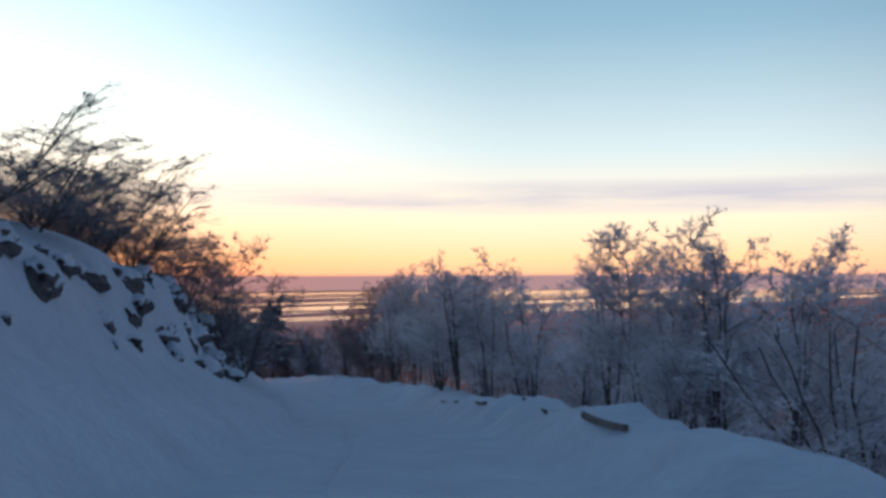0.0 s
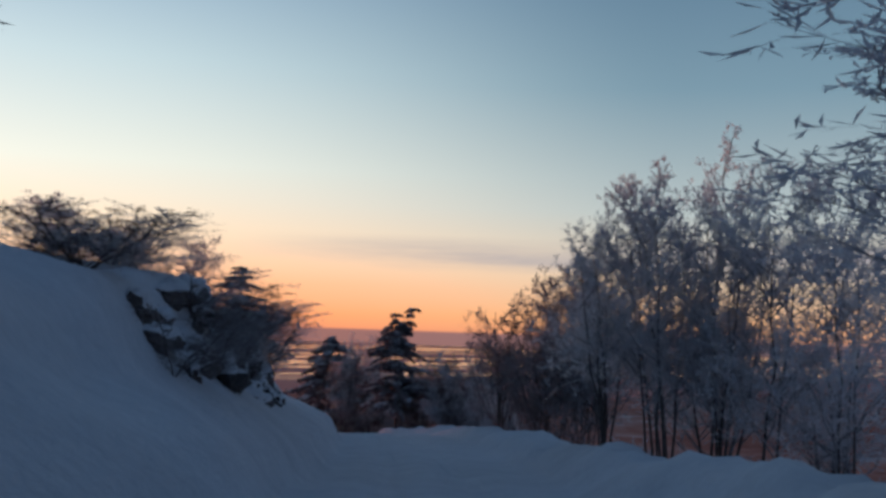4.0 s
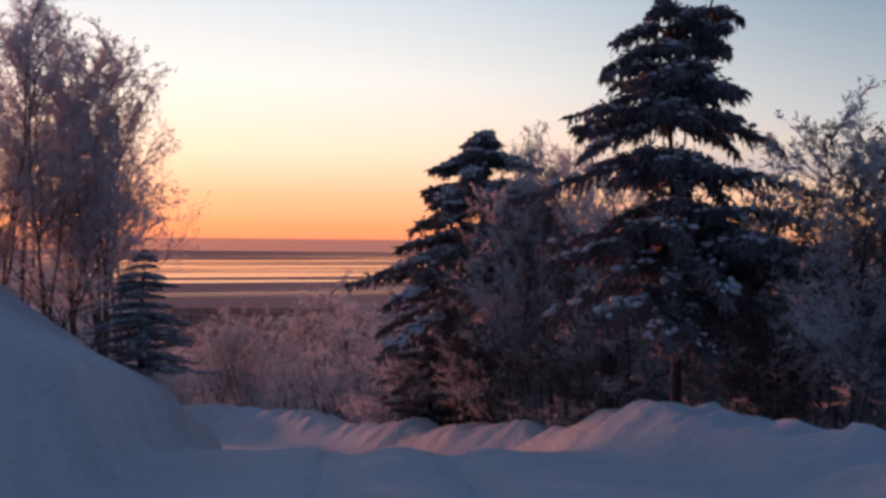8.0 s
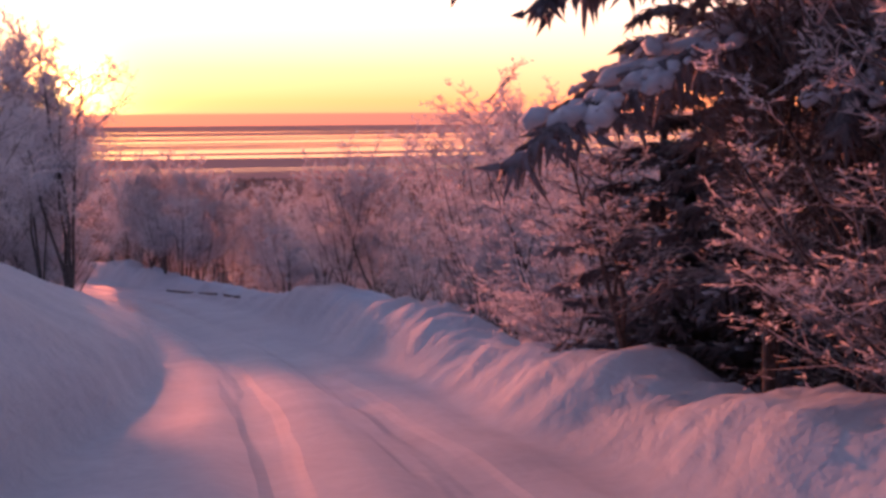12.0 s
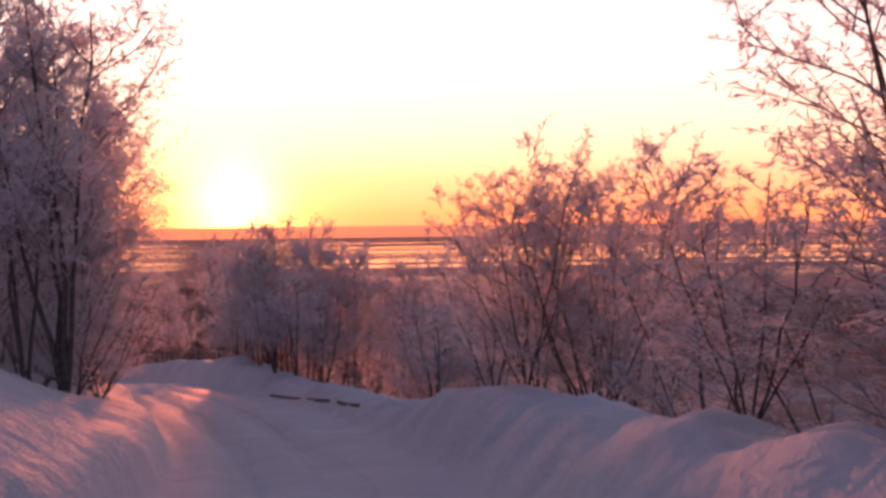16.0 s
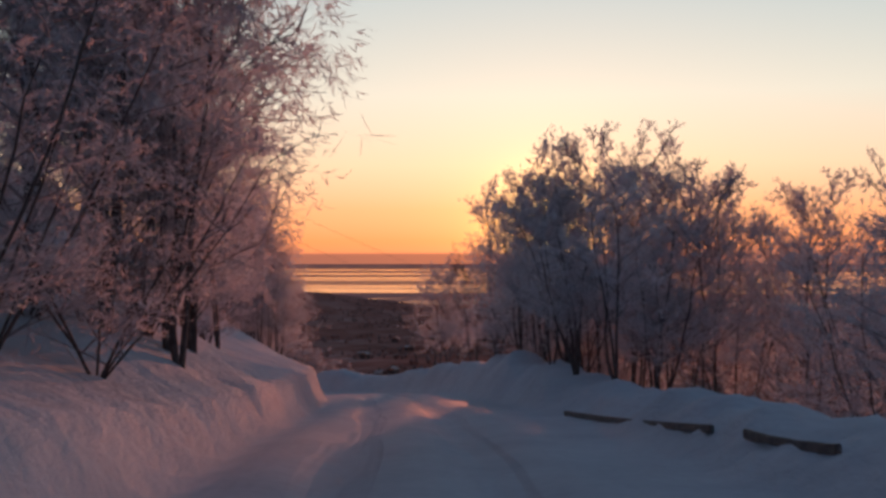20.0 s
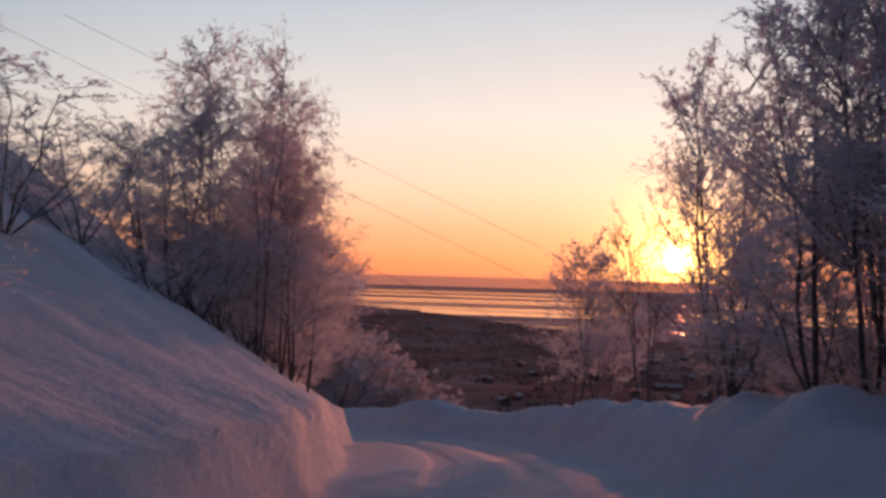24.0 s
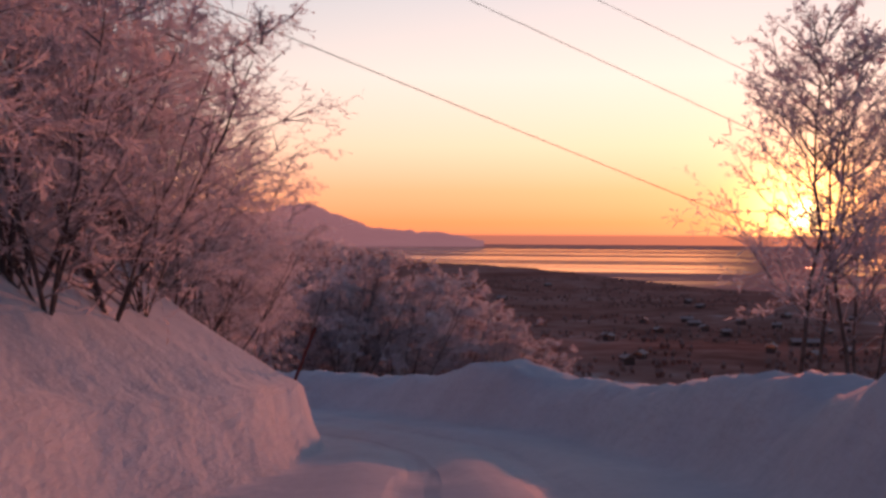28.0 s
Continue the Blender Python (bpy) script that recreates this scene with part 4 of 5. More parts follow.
grove("frosted_bush", DENSE, [(-9.8, 84.3, -6.7, 1.6), (-10.1, 86.0, -6.5, 1.6), (-10.2, 87.8, -6.0, 1.7), (-10.4, 89.6, -5.7, 1.8), (-10.6, 91.7, -5.6, 2.0), (-10.9, 94.2, -5.7, 2.0), (-11.3, 96.9, -6.2, 2.1), (-12.2, 100.7, -6.8, 2.0), (-13.9, 104.6, -8.0, 1.9), (-14.3, 107.4, -9.0, 1.8)],
      "mauve frosted bush at the foot of the trees", "bushes under the last hillside trees")
grove("frosted_bush", DOME, [(-31.6, 149.0, -8.0, 4.8), (-29.0, 150.5, -9.0, 4.8), (-26.4, 153.6, -10.4, 4.8), (-22.0, 158.0, -14.0, 4.0), (-19.6, 160.0, -17.0, 3.6)],
      "rounded frosted bush below the bend", "bushes below the bend")
# dim brown crowns carry the shade among the spruces in their colour
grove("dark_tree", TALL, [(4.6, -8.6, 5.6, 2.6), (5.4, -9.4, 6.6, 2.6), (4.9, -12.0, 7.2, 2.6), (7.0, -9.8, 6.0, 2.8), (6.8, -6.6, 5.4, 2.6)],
      "grey tree among the spruces, shade put into its twigs", "trees among the spruces", (BARK, BARK, BARE))
grove("frosted_tree", WEEPING, [(-8.3, 88.9, -4.3, 1.9), (-8.9, 91.9, -5.4, 2.0), (-8.9, 89.8, -3.2, 2.0), (-9.0, 88.4, -2.4, 2.0)],
      "mauve frosted tree with drooping twigs on the hillside", "trees on the last hillside")
grove("frosted_tree", TALL, [(-25.4, -55.9, 12.6, 2.4), (-25.0, -57.3, 13.3, 2.4), (-24.6, -53.6, 11.2, 2.4), (-24.0, -55.1, 12.2, 2.4)],
      "frosted grey tree with several stems behind the bank", "trees below the second straight")
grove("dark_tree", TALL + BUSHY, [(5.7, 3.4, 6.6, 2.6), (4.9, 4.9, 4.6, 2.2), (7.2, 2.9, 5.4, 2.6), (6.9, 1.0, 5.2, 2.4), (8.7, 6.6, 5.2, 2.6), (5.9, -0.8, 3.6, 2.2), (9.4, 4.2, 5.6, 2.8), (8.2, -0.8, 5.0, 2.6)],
      "dark brown-twigged tree under the spruces", "trees among the spruces", (BARK, BARK, BARE))
grove("frosted_tree", BUSHY, [(8.9, 39.8, 0.3, 2.2), (9.9, 38.4, 0.8, 2.2), (8.2, 41.2, -0.8, 2.0), (10.6, 39.6, 0.0, 2.2)],
      "frosted many-stemmed bush behind the snow bank", "bushes behind the bank")
grove("frosted_bush", DENSE, [(7.6, 18.0, -0.4, 2.0), (8.4, 15.0, -0.2, 2.2), (7.8, 22.6, -1.2, 2.0), (9.2, 20.2, -0.2, 2.4), (7.2, 11.6, -0.4, 1.8), (9.0, 25.6, -1.6, 2.2)],
      "pink frosted bush behind the ploughed bank", "bushes behind the bank at the bend")
grove("frosted_bush", DENSE, [(2.7, 80.4, -6.6, 2.0), (3.8, 79.2, -6.1, 2.2), (4.9, 77.6, -5.8, 2.2), (2.2, 82.8, -7.2, 2.0), (5.9, 77.0, -5.6, 2.2)],
      "mauve frosted bush between the dark stems", "bushes behind the bank")
grove("frosted_tree", TALL, [(8.6, 7.0, 7.8, 2.7), (9.5, 6.0, 8.1, 2.7), (10.5, 5.6, 8.0, 2.7)],
      "pinkish frosted tree among the spruces", "trees among the spruces")
grove("frosted_tree", TALL, [(-56.1, -91.7, 12.7, 2.0), (-56.4, -92.8, 13.1, 2.0), (-56.6, -94.1, 13.1, 2.0)],
      "tall thin frosted tree below the road", "trees below the first straight")
grove("frosted_tree", TALL, [(-4.2, 17.0, 3.3, 2.2), (-4.0, 22.1, 3.6, 2.4), (-3.7, 27.1, 3.2, 2.4), (-5.2, 25.3, 3.5, 2.4)],
      "frosted tree high on the hillside, added to cast shade below at the bend", "trees on the hillside at the bend")

grove("frosted_bush", BUSHY, [(-40.6, -56.6, 9.4, 1.8), (-38.6, -53.4, 9.2, 1.9), (-36.4, -53.2, 8.8, 1.9), (-34.2, -50.6, 8.8, 2.0), (-32.8, -48.2, 8.6, 2.0), (-31.4, -45.4, 8.8, 2.2), (-29.6, -42.8, 8.8, 2.2), (-27.4, -40.2, 8.8, 2.2)],
      "dark bush with grey rime on the snowy bank", "bushes on the bank", (BARK, BARK, BARE), lean=(0.05, 0.1))
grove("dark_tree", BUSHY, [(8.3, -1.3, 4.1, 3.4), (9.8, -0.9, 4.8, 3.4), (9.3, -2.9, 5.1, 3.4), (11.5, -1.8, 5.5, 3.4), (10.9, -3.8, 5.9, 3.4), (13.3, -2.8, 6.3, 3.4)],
      "dark brown-twigged tree under the spruces", "trees among the spruces", (BARK, BARK, BARE))
grove("frosted_bush", DENSE, [(-62.4, -80.6, 14.3, 2.2), (-60.6, -78.6, 14.5, 2.2), (-58.6, -77.4, 14, 2.2), (-56.8, -76, 13.3, 2.1), (-54.8, -74.9, 13.1, 2.1), (-52.6, -73.6, 13, 2.1), (-50.2, -71.8, 12.3, 2.1)],
      "grey rimed bush on the snowy bank above the rocks", "bushes above the rock cutting", (BARK, BARK, LIMB))
grove("frosted_tree", TALL, [(-1.4, 41.6, 5.6, 4.4), (-2.4, 42.6, 4.8, 3.4)],
      "wide frosted tree on the bank with the sun behind it", "trees on the hillside at the bend")
grove("frosted_tree", BUSHY + TALL, [(3.4, 80.4, -2.0, 2.6), (4.4, 78.9, -0.7, 3.0), (5.3, 77.4, -0.7, 3.0), (3.2, 77.6, -2.1, 2.8)],
      "tall dark frosted tree behind the bank", "tall trees behind the bank")
# thickets further down the slope, all along the way
def build_thickets():
    rng = random.Random(31)
    spots = []
    while len(spots) < 50:
        y = rng.uniform(-100, 118)
        k = int(np.argmin(np.abs(ROAD_LINE[:, 1] - y)))
        off = rng.uniform(7.5, 24)
        x = ROAD_LINE[k, 0] + ROAD_DIR[k, 1] * off
        yy = ROAD_LINE[k, 1] - ROAD_DIR[k, 0] * off
        top = ROAD_LINE[k, 2] + rng.uniform(-0.6, 0.7) - 0.05 * (off - 8)
        if all((x - a) ** 2 + (yy - b) ** 2 > 5 for a, b, *_ in spots):
            spots.append((x, yy, top, rng.uniform(2.6, 3.8)))
    while len(spots) < 72:
        y = rng.uniform(-100, -56)
        x, yy, _ = beside(y, -rng.uniform(7.0, 19))
        if all((x - a) ** 2 + (yy - b) ** 2 > 3 for a, b, *_ in spots):
            spots.append((x, yy, ground_at(x, yy) + rng.uniform(3.2, 4.6), rng.uniform(2.6, 3.8)))
    # spots under the spruces, their shade put in as dark twig colour
    dimmed = [p for p in spots if -22 < p[1] < -8]
    grove("frosted_thicket_tree", LOW, [p for p in spots if p not in dimmed], "low frosted tree in the thicket below the road", "thicket below the road")
    grove("thicket_tree", LOW, dimmed, "low thicket tree under the spruces, shade put into its twigs", "thicket below the road", (BARK, BARK, BARE))


build_thickets()
grove("frosted_bush", LOW, [(4.2, -9.6, 2.6, 2.4), (5.0, -5.5, 2.8, 2.6), (4.6, -2.5, 2.3, 2.4), (6.6, 1.2, 2.6, 2.8), (5.2, 8.5, 1.2, 2.4), (7.2, 6.0, 2.2, 2.6), (8.2, -8.8, 3.0, 2.6), (6.2, 12.5, 0.4, 2.2), (5.4, -8.2, 3.4, 2.4), (6.4, -10.4, 3.6, 2.6), (7.6, -6.4, 3.6, 2.6), (6.4, -3.6, 3.2, 2.6), (5.4, -12.4, 3.8, 2.4), (7.2, -14.6, 4.0, 2.6), (5.2, -16.6, 3.8, 2.4), (7.0, -17.6, 4.4, 2.6), (9.0, -12.0, 4.0, 2.8), (9.2, -4.6, 3.6, 2.8), (4.9, 2.4, 2.0, 2.2), (5.9, 4.4, 1.8, 2.2), (8.6, 3.0, 2.6, 2.6)],
      "low rimed bush under the spruces", "bushes under the spruces", (BARK, LIMB, FROST))

# more crowns over the first rocks and before the broad spruce
grove("frosted_bush", BUSHY + DENSE, [(*beside(y, off)[:2], top, 2.2) for y, off, top in ((-97, 6.4, 15.0), (-95, 6.9, 15.2), (-93.2, 6.2, 14.7), (-91.4, 6.8, 14.9), (-89.6, 6.3, 14.6), (-87.8, 6.9, 14.8), (-86, 6.3, 14.5), (-84.2, 6.8, 14.9), (-82.4, 6.3, 14.8))],
      "dark bare bush with little rime above the roadside rocks", "bushes above the rock cutting", (BARK, BARK, LIMB), lean=(0.1, 0.16))
grove("frosted_tree", TALL, [(5.4, 2.4, 7.1, 2.4), (6.2, 1.9, 6.6, 2.3), (5.6, -2.4, 6.6, 2.5), (6.7, -3.4, 6.9, 2.6)],
      "pinkish frosted tree among the spruces", "trees among the spruces")

grove("frosted_bush", DENSE, [(-1.6, 44.6, -2.2, 1.8), (-2.6, 45.8, -1.8, 2.0), (-1.2, 46.4, -2.6, 1.7), (-3.4, 47.4, -1.6, 2.0), (-1.8, 48.4, -2.6, 1.8), (-2.8, 49.6, -2.2, 2.0), (-4.4, 45.2, -0.8, 2.2), (-4.8, 48.4, -0.8, 2.2), (-1.5, 50.4, -3.4, 1.7)],
      "mauve frosted bush at the foot of the trees", "bushes under the hillside trees")
grove("frosted_bush", DENSE, [(-11.4, 98.6, -6.0, 2.4), (-13.3, 101.6, -6.2, 2.6), (-14.2, 104.6, -6.8, 2.6), (-15, 107.6, -7.4, 2.6), (-10.9, 96.6, -6.0, 2.2), (-15.8, 110.6, -8.0, 2.6), (-13.2, 99.2, -5.0, 2.8), (-14.4, 103.2, -5.2, 2.8)],
      "mauve frosted bush at the foot of the trees", "bushes under the last hillside trees")
grove("frosted_tree", BUSHY + TALL, [(*beside(-90 + 2.1 * n, -(9.5 + 2.6 * ((n * 7) % 5) / 4))[:2], ground_at(*beside(-90 + 2.1 * n, -(9.5 + 2.6 * ((n * 7) % 5) / 4))[:2]) + 5.2 + 0.9 * ((n * 3) % 4) / 3, 2.8) for n in range(13)],
      "frosted grey bare tree on the slope below the road", "trees below the first straight")
grove("frosted_tree", TALL, [(9.4, 24.4, 2.6, 3.2), (8.9, 22.8, 2.4, 3.0)],
      "spreading frosted tree behind the ploughed bank", "trees behind the bank at the bend")
# lower crowns of the same trees, shade again in the twig colour
grove("frosted_tree", BUSHY, [(-9.7, -34.6, 8.6, 2.8), (-9.6, -36.4, 9.4, 2.8), (-9.8, -38.4, 9.8, 3.0), (-10.2, -33.2, 8.6, 2.6)],
      "dark-stemmed tree below the bend, shade put into its twigs", "trees below the second straight", (BARK, BARK, LIMB))
grove("frosted_tree", TALL, [(1.3, 87.6, -2.0, 2.6), (2.3, 89.2, -1.6, 2.6)],
      "tall dark frosted tree behind the bank", "tall trees behind the bank")
# fill the skyline; added mainly to keep sun off the second straight's trees
grove("frosted_tree", TALL, [(-21.0, -22.0, 12.6, 3.0), (-23.0, -20.0, 13.0, 3.2), (-25.0, -23.0, 13.2, 3.2), (-27.0, -19.0, 13.5, 3.2), (-24.0, -15.0, 13.2, 3.0), (-29.5, -22.5, 13.8, 3.4), (-22.0, -17.0, 12.8, 3.0), (-32.0, -20.0, 14.2, 3.4)],
      "frosted tree high on the hillside, added to cast shade below", "trees on the upper hillside")


# ---- spruces ----
def grow_spruce(seed, height=9.0, radius=2.2, low=0.22, whorls=20, tops=((0.0, 0.0, 1.0),), snow=4, sprays=12, ragged=0.3, full=1.0, pads=1.0):
    """Snow-laden spruce: trunk and boughs, each bough a cover of needle sprays with its own load of snow. tops: sideways shift and share of the height of each leader."""
    rng = np.random.default_rng(seed)
    trunk, boughs = [], []
    for n, (tx, ty, share) in enumerate(tops):
        foot = np.array([0, 0, -0.4]) if n == 0 else np.array([0, 0, height * 0.66])
        head = np.array([tx, ty, height * share])
        line = foot + (head - foot) * np.linspace(0, 1, 7)[:, None]
        line[1:-1, :2] += rng.normal(0, 0.03, (5, 2))
        trunk.append(mesh_of("trunk", *tube(line, 0.13 if n == 0 else 0.06, 0.015, 7), smooth=True))
        start = low if n == 0 else 0.74
        levels = np.linspace(start, 0.985 * share, whorls if n == 0 else whorls // 4)
        for f in levels:
            f = f + rng.normal(0, 0.016)
            at_f = min((f * height - foot[2]) / (head[2] - foot[2]), 0.99)
            centre = foot + (head - foot) * at_f
            left_over = (share - f) / (1 - low)
            reach = radius * (0.10 + 0.90 * max(left_over, 0) ** 0.75) * rng.uniform(1 - ragged, 1 + ragged * 0.6)
            count = 5 if reach > 0.6 else 4
            turn = rng.uniform(0, 6.28)
            for k in range(count):
                if rng.random() < 0.07:
                    continue
                base, tip, rad = [], [], []
                az = turn + k * 2 * math.pi / count + rng.normal(0, 0.3)
                out = np.array([math.cos(az), math.sin(az), 0.0])
                length = reach * rng.uniform(1 - ragged, 1 + ragged * 0.7)
                g = np.linspace(0, 1, 6)[:, None]
                line2 = centre + out * length * g + np.array([0, 0, 1]) * length * (rng.uniform(0.05, 0.35) * g - rng.uniform(0.35, 0.6) * g ** 2 + 0.12 * g ** 3)
                line2[1:] += np.cumsum(rng.normal(0, 0.025 * length, (5, 3)), 0) * (1, 1, 0.45)
                m = max(5, int(sprays * min(1.0, length / 1.2)))
                q, dq = along(line2, np.linspace(0.15, 1.0, m))
                side = np.cross(out, (0, 0, 1))
                for sgn in (-1, -0.6, -0.25, 0.25, 0.6, 1):
                    d = unit(unit(dq) * 0.7 + side * sgn * 0.95 + np.array([0, 0, -0.5]) + rng.normal(0, 0.32, (m, 3)))
                    ln = (0.18 + 0.26 * length * (1.05 - np.linspace(0.12, 1.0, m))) * rng.uniform(0.5, 1.3, m)
                    e = q + d * np.minimum(ln, 0.55)[:, None]
                    base.append(q), tip.append(e), rad.append(np.full(m, 0.034 * full) * rng.uniform(0.6, 1.2, m))
                    mid = q + (e - q) * rng.uniform(0.3, 0.8, (m, 1))
                    d2 = unit(d + rng.normal(0, 0.5, (m, 3)) + np.array([0, 0, -0.5]))
                    base.append(mid), tip.append(mid + d2 * rng.uniform(0.10, 0.26, (m, 1))), rad.append(np.full(m, 0.028 * full))
                base.append(line2[:-1]), tip.append(line2[1:] + 1e-3), rad.append(np.full(5, 0.03))
                cover = mesh_of("bough", *cones(np.concatenate(base), np.concatenate(tip), np.concatenate(rad)))
                load = None
                if snow and length > 0.35:
                    count_s = snow * 10
                    c, dc = along(line2, rng.uniform(0.2, 0.9, count_s))
                    c = c + side * rng.normal(0, 0.10 * length, (count_s, 1)).clip(-0.25, 0.25) + np.array([0, 0, 0.03]) + rng.normal(0, 0.03, (count_s, 3))
                    w = pads * (0.022 + 0.011 * length) * rng.uniform(0.4, 1.25, (count_s, 1))
                    load = mesh_of("snow_load", *lumps(c, np.concatenate([w * 1.9, w * 1.25, w * 0.8], 1), rng, 0.35, unit(dc + side * rng.normal(0, 0.6, (count_s, 1)))), smooth=True)
                boughs.append((cover, load))
    return trunk, boughs


def plant_spruce(form, x, y, top, label, turn=0.0, height=9.0, girth=1.0, needles=NEEDLE):
    z = ground_at(x, y)
    thing = tagged(new("spruce"), label, "spruce", "spruces at the bend")
    thing.matrix_world = Matrix.LocRotScale((x, y, z), Euler((0, 0, turn)), (girth, girth, (top - z) / height))
    for t in form[0]:
        part("trunk", t, BARK, thing)
    for cover, load in form[1]:
        bough = part("bough", cover, needles, thing)
        if load:
            tagged(part("snow_load", load, CLUMP, bough, "white load of snow"), kind="stuff")


FORKED = grow_spruce(11, 9.0, 2.9, 0.27, 30, ((-0.35, 0.2, 0.965), (0.62, -0.35, 1.0)), snow=2, sprays=15, ragged=0.5, full=1.35)
BROAD = grow_spruce(12, 9.0, 3.7, 0.48, 22, ((0.0, 0.0, 1.0),), snow=7, sprays=26, ragged=0.35, full=1.5, pads=1.1)
SLIM = grow_spruce(13, 9.0, 2.0, 0.06, 24, ((0.0, 0.0, 1.0),), snow=2, sprays=14, ragged=0.35, full=1.4)
RIMY = grow_spruce(14, 9.0, 3.0, 0.10, 27, ((0.0, 0.0, 1.0),), snow=3, sprays=18, ragged=0.4, full=1.5)
plant_spruce(FORKED, 3.6, -6.9, 9.65, "tall frosted spruce with a forked top", 0.0)
plant_spruce(BROAD, 6.4, 6.0, 7.4, "broad spruce with heavy snow on its boughs", 3.7)
plant_spruce(RIMY, -16.2, -18.6, 11.2, "broad rimed spruce on the hillside", 1.0, needles=RIMED)
plant_spruce(SLIM, -18.6, -20.2, 9.6, "rimed blue-grey spruce on the hillside", 2.0, girth=1.3, needles=RIMED)
plant_spruce(SLIM, -6.4, -4.1, 3.8, "small blue-grey spruce at the edge of the bank", 3.0, girth=0.55, needles=RIMED)
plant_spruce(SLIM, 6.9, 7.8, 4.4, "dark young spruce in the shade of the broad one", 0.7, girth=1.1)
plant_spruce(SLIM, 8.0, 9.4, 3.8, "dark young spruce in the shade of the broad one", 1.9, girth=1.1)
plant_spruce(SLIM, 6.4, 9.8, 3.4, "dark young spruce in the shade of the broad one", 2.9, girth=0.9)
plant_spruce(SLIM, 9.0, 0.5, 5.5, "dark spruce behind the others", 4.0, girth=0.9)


# ---- rocks in the cutting ----
def rock_mesh(name, rng, size, cap):
    """A broken rock; cap: the lid of snow over its upper side."""
    bm = bmesh.new()
    bmesh.ops.create_icosphere(bm, subdivisions=3, radius=1.0)
    shift = Vector((rng.uniform(0, 90), rng.uniform(0, 90), rng.uniform(0, 90)))
    for v in bm.verts:
        n = v.co.normalized()
        step = noise.cell(n * 2.6 + shift) * 0.16 + noise.noise(n * 1.6 + shift) * 0.45 + noise.noise(n * 4.5 + shift) * 0.2 + noise.noise(n * 11 + shift) * 0.06
        r = 1.0 + step
        v.co = Vector((n.x * size[0], n.y * size[1], n.z * size[2])) * r
        if cap:
            lift = max(0.0, n.z - 0.25 - 0.5 * noise.noise(n * 2.2 + shift))
            v.co = v.co * (1.0 - 0.10 * (n.z < 0.12)) + Vector((0, 0, size[2] * 0.16 * min(1.0, lift * 4) + 0.03 * noise.noise(n * 6 + shift)))
    if cap:
        bmesh.ops.delete(bm, geom=[v for v in bm.verts if v.co.z < size[2] * 0.10], context="VERTS")
    for f in bm.faces:
        f.smooth = cap
    return bm


def lay_rock(rng, x, y, grow, turn, sunk=0.3):
    z = ground_at(x, y)
    size = (grow * rng.uniform(0.9, 1.7), grow * rng.uniform(0.5, 0.8), grow * rng.uniform(0.45, 0.9))
    state = rng.getstate()
    thing = tagged(part("rock", rock_mesh("rock", rng, size, False), ROCK), "dark broken rock under snow in the bank", "rock", "rocks in the cutting")
    thing.matrix_world = pose(x, y, z - sunk * grow, rng.uniform(-14, 14), rng.uniform(-14, 14), turn + rng.uniform(-25, 25))
    rng.setstate(state)
    part("snow_cap", rock_mesh("snow_cap", rng, size, True), CLUMP, thing, "cap of snow")


def build_rocks():
    """Broken ledges that stand out of the snowy step over the road."""
    rng = random.Random(5)
    for start, end, pace in ((-102, -84, 0.42), (-84, -69.5, 0.3), (-60, -43, 0.34)):
        y0 = start
        while y0 < end:
            x, y, turn = beside(y0 + rng.uniform(-0.4, 0.4), rng.choice((4.4, 4.6, 4.8, 5.0, 5.25)) + rng.uniform(-0.15, 0.15))
            lay_rock(rng, x, y, rng.choice((0.22, 0.3, 0.38, 0.48, 0.6)) * rng.uniform(0.85, 1.15) * (0.75 if y0 < -84 else 1.0), turn, rng.uniform(0.2, 0.65))
            y0 += pace * rng.uniform(0.6, 1.4)


build_rocks()


# ---- rails, pole, stick ----
def beam(name, a, b, wide, high, mat, label, category, group="", sag=0.0):
    """A weathered beam between two points, its edges a little rounded and its top uneven."""
    a, b = Vector(a), Vector(b)
    bm = bmesh.new()
    bmesh.ops.create_cube(bm, size=1.0)
    bmesh.ops.subdivide_edges(bm, edges=[e for e in bm.edges if abs(e.verts[0].co.x - e.verts[1].co.x) > 0.5], cuts=9)
    length = (b - a).length
    for v in bm.verts:
        v.co = Vector((v.co.x * length, v.co.y * wide, v.co.z * high + 0.008 * noise.noise(Vector((v.co.x * 9, v.co.z * 3, length))) - sag * (1 - (2 * v.co.x) ** 2)))
    bmesh.ops.bevel(bm, geom=[e for e in bm.edges if e.is_manifold and e.calc_face_angle(0) > 0.8], offset=min(wide, high) * 0.2, segments=2, affect="EDGES")
    ob = tagged(part(name, bm, mat), label, category, group)
    ob.matrix_world = Matrix.Translation((a + b) / 2) @ (b - a).to_track_quat("X", "Z").to_matrix().to_4x4()
    return ob


def rail(x0, y0, x1, y1, lift0, lift1):
    beam("guard_rail", (x0, y0, ground_at(x0, y0) + lift0 + 0.015), (x1, y1, ground_at(x1, y1) + lift1 + 0.015), 0.06, 0.10, RAIL, "old guard rail half buried in the snow bank", "guard rail", "buried guard rails", 0.03)


for row in ((-44.0, -75.6, -46.4, -78.6, 0.04, 0.04), (-48.2, -81.0, -49.9, -82.9, 0.04, 0.03), (-54.4, -88.0, -56.6, -90.4, 0.05, 0.04), (-61.8, -95.2, -63.7, -97.3, 0.05, 0.04),
            (3.64, 62.3, 5.19, 52.1, 0.03, 0.03), (5.36, 50.8, 5.80, 48.6, 0.03, 0.03)):
    rail(*row)


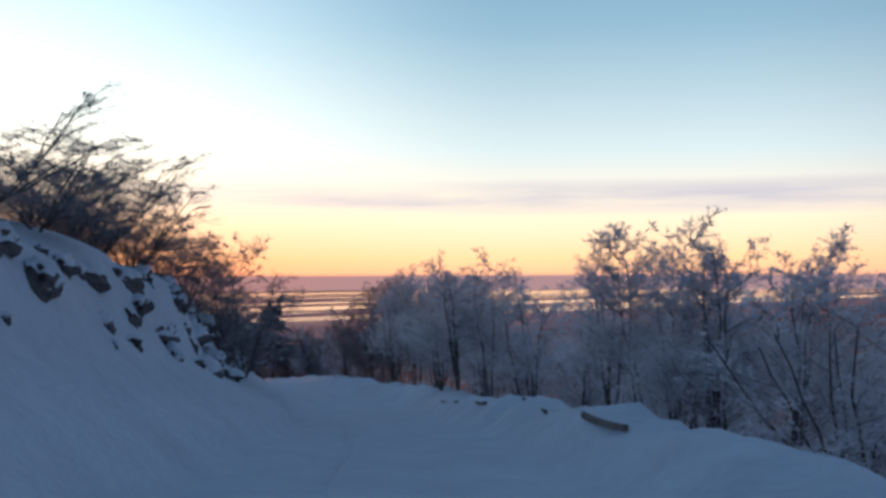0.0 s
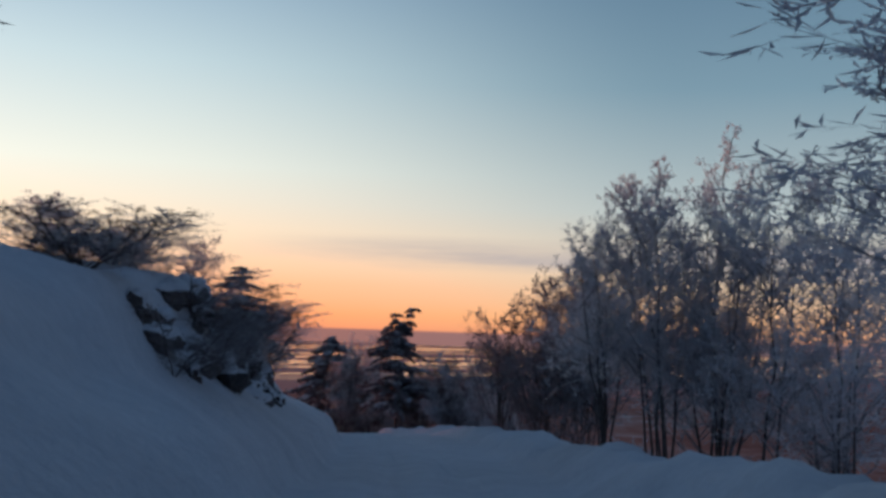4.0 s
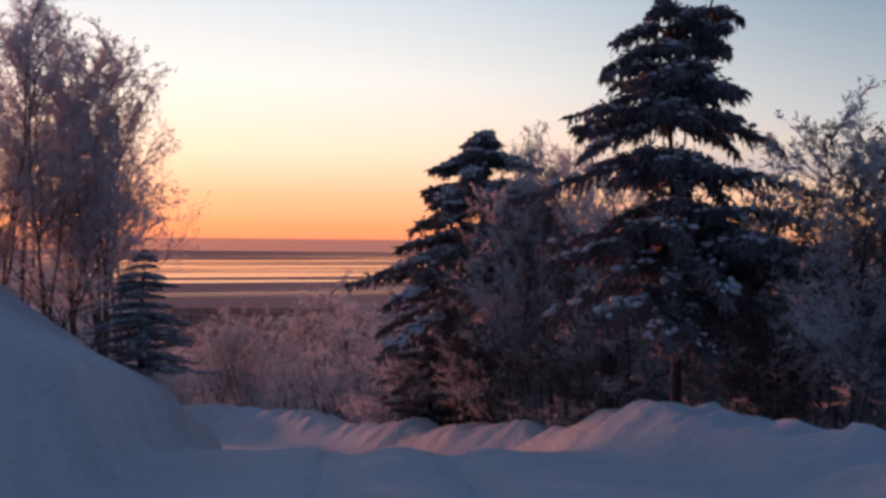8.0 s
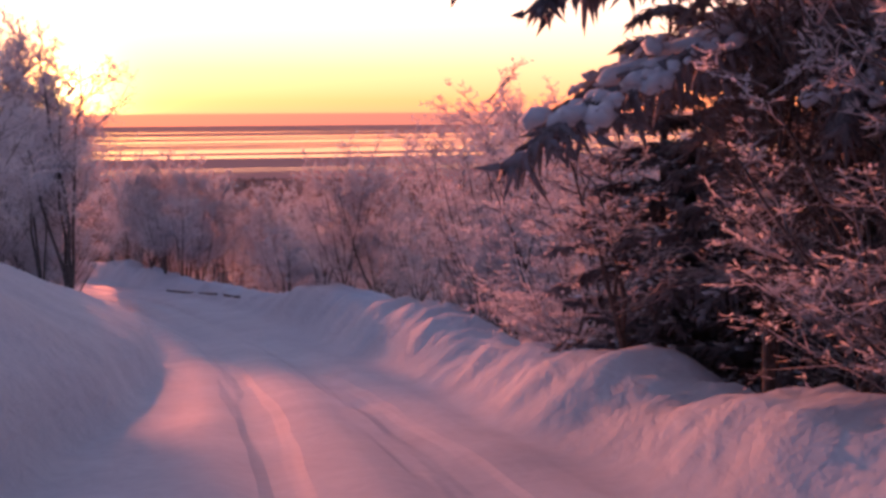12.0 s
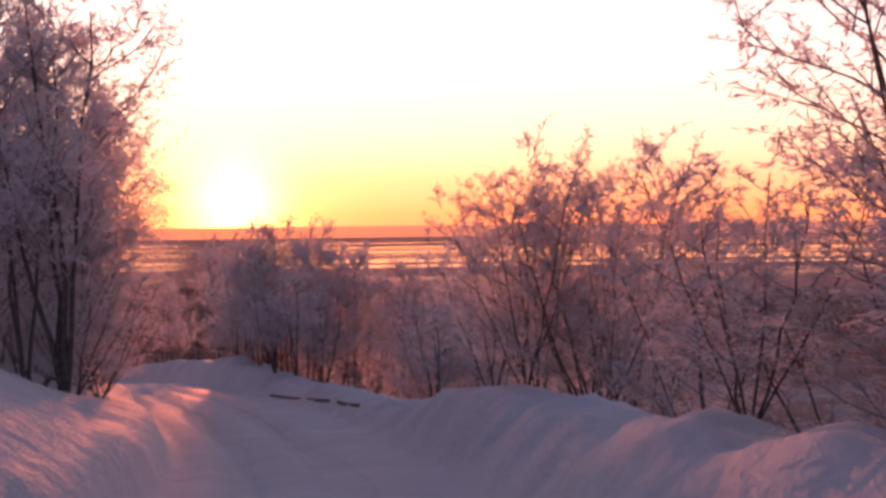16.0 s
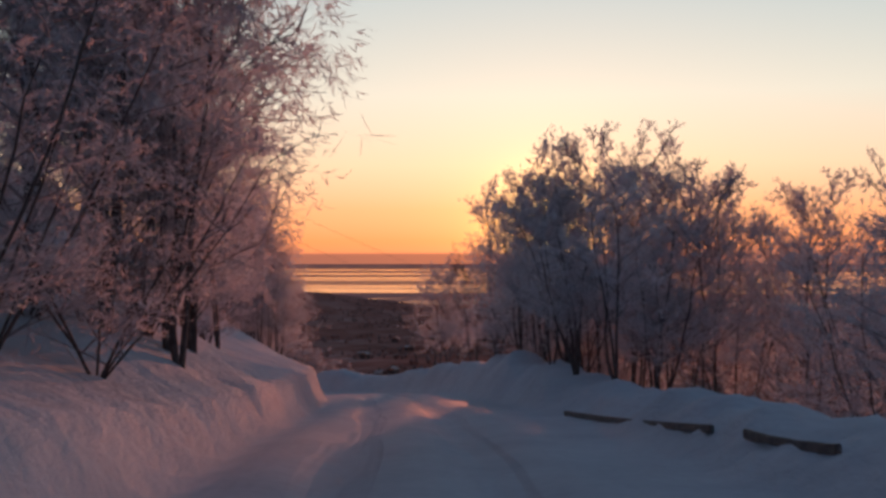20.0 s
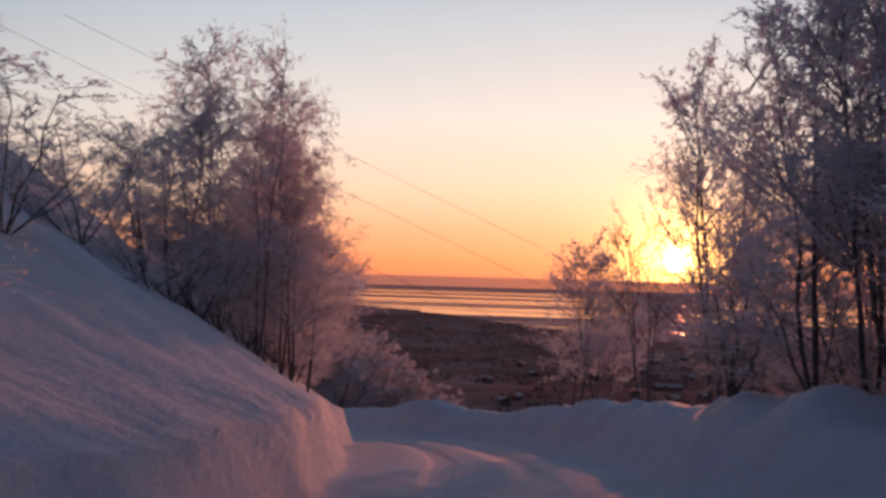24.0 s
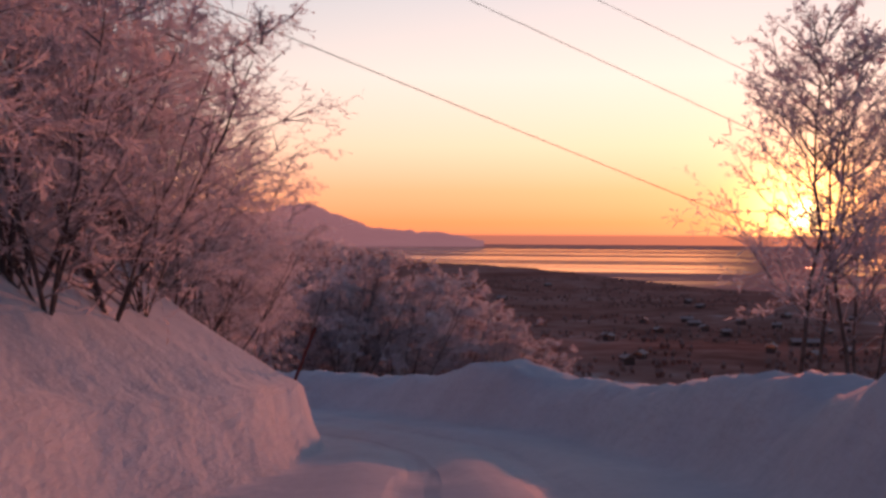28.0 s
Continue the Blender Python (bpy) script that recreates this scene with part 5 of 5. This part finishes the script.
def build_pole():
    z = ground_at(-20.3, -28.7)
    bm = bmesh.new()
    bmesh.ops.create_cone(bm, cap_ends=True, segments=10, radius1=0.035, radius2=0.028, depth=2.9)
    for v in bm.verts:
        v.co.x += 0.02 * math.sin(v.co.z)
    pole = tagged(part("marker_pole", bm, POLE), "thin dark snow marker pole on the bank", "pole")
    pole.matrix_world = pose(-20.3, -28.7, z + 1.25, 0, 5, 0)


build_pole()
stick_z = ground_at(-11.8, 105.0) - 0.1
stick = beam("stick", (-11.85, 105.0, stick_z - 0.15), (-11.35, 105.0, stick_z + 1.05), 0.05, 0.05, STICK_RED, "short dark red stick in the cut bank", "stick")


# ---- overhead lines over the bay road ----
def wire(a, b, sag):
    """A cable hung between two far points."""
    a, b = np.array(a), np.array(b)
    f = np.linspace(0, 1, 41)[:, None]
    line = a + (b - a) * f
    line[:, 2:] -= sag * 4 * f * (1 - f)
    me = mesh_of("power_line", *tube(line, 0.007, 0.007, 5), smooth=True)
    tagged(part("power_line", me, CABLE), "thin black overhead power cable", "cable", "overhead cables")


def stretch(a, b, back, on):
    a, b = np.array(a, float), np.array(b, float)
    return tuple(a - (b - a) * back), tuple(b + (b - a) * on)


for a, b in (((-10.8, 100.5, -6.5), (-5.1, 105.3, -8.9)), ((-13.6, 103.7, -3.2), (-4.8, 107.7, -7.3)), ((-12.2, 106.6, -2.5), (-4.5, 110.8, -6.1))):
    wire(*stretch(a, b, 1.2, 1.6), 0.12)


# ---- the lowland: woods and houses towards the shore ----
def build_houses():
    rng = random.Random(12)
    forms = []
    for w, d, h in ((6, 4.5, 2.0), (8, 5, 2.2), (5.5, 4.5, 2.8)):
        bm = bmesh.new()
        bmesh.ops.create_cube(bm, size=1.0)
        for v in bm.verts:
            v.co = Vector((v.co.x * w, v.co.y * d, (v.co.z + 0.5) * h))
        wall = bpy.data.meshes.new("wall")
        bm.to_mesh(wall), bm.free()
        wall.materials.append(HOUSE_WALL)
        bm = bmesh.new()
        o, rise, th = 0.5, d * 0.32, 0.35
        low = [bm.verts.new((sx * (w / 2 + o), sy * (d / 2 + o), h + z)) for z in (0, th) for sx in (-1, 1) for sy in (-1, 1)]
        top = [bm.verts.new((sx * (w / 2 + o), 0, h + rise + z)) for z in (0, th) for sx in (-1, 1)]
        for s in (0, 1):
            bm.faces.new((low[4 + s], low[6 + s], top[3], top[2]))
            bm.faces.new((low[s], low[2 + s], top[1], top[0]))
            bm.faces.new((low[s], low[2 + s], low[6 + s], low[4 + s]))
        for e in (0, 1):
            bm.faces.new((low[2 * e], low[4 + 2 * e], top[2 + e], top[e]))
            bm.faces.new((low[2 * e + 1], low[5 + 2 * e], top[2 + e], top[e]))
        bmesh.ops.recalc_face_normals(bm, faces=bm.faces)
        roof = bpy.data.meshes.new("roof")
        bm.to_mesh(roof), bm.free()
        roof.materials.append(ROOF_SNOW)
        bm = bmesh.new()
        bmesh.ops.create_cube(bm, size=1.0, matrix=Matrix.LocRotScale((w * 0.2, d * 0.12, h + rise + 0.5), None, (0.7, 0.7, 1.3)))
        bmesh.ops.create_cube(bm, size=1.0, matrix=Matrix.LocRotScale((w * 0.2, d * 0.12, h + rise + 1.2), None, (0.85, 0.85, 0.12)))
        chimney = bpy.data.meshes.new("chimney")
        bm.to_mesh(chimney), bm.free()
        panes = []
        for sx, sy in ((-0.25, -1), (0.25, -1), (-0.25, 1), (0.25, 1)):
            bm = bmesh.new()
            bmesh.ops.create_cube(bm, size=1.0, matrix=Matrix.LocRotScale((sx * w, sy * (d / 2 + 0.02), h * 0.58), None, (1.1, 0.08, 1.0)))
            pane = bpy.data.meshes.new("window")
            bm.to_mesh(pane), bm.free()
            panes.append(pane)
        forms.append((wall, roof, chimney, panes))
    made = 0
    while made < 46:
        # most houses lie together towards the bay, the rest scattered along the shore
        near = made < 30
        a, dist = (radians(rng.uniform(-2, 16)), rng.uniform(300, 640)) if near else (radians(rng.uniform(-30, 20)), rng.uniform(600, 1150))
        x, y = -math.sin(a) * dist, math.cos(a) * dist + 60
        z = ground_at(x, y)
        if z > -38 or z < PLAIN - 0.3:
            continue
        wall, roof, chimney, panes = forms[made % 3]
        house = tagged(new("house"), "small house with a snowy roof on the plain", "house", "village on the plain")
        house.matrix_world = pose(x, y, z, 0, 0, rng.uniform(0, 180)) @ Matrix.Diagonal((0.65, 0.65, 0.65, 1))
        part("wall", wall, HOUSE_WALL, house)
        part("chimney", chimney, HOUSE_WALL, part("roof", roof, ROOF_SNOW, house))
        for pane in panes:
            part("window", pane, WINDOW, house, "dark window")
        made += 1


build_houses()


def build_far_woods():
    """Bare winter woods on the lowland, between the houses."""
    rng = np.random.default_rng(77)
    n = 9000
    a, dist = np.radians(rng.uniform(-32, 26, n)), rng.uniform(290, 1150, n)
    x, y = -np.sin(a) * dist, np.cos(a) * dist + 60
    keep = fractal(x / 45, y / 45, 88, 3) > 0.0
    x, y = x[keep], y[keep]
    z = ground_height(x, y)
    dry = (z > PLAIN - 0.2) & (z < -36)
    foot = np.stack([x, y, z], 1)[dry]
    tall = rng.uniform(1.0, 2.6, len(foot))
    tip = foot + np.stack([rng.normal(0, 0.3, len(foot)), rng.normal(0, 0.3, len(foot)), tall], 1)
    low = cones(foot - (0, 0, 0.3), foot + (tip - foot) * 0.55, tall * 0.16, tall * 0.36, 5)
    high = cones(foot + (tip - foot) * 0.5, tip, tall * 0.38, None, 5)
    me = mesh_of("far_woods", *joined([low, high]), smooth=True)
    tagged(part("far_woods", me, FAR_WOOD), "bare winter woods on the lowland, haze put into their brown", "woods", kind="stuff")


build_far_woods()
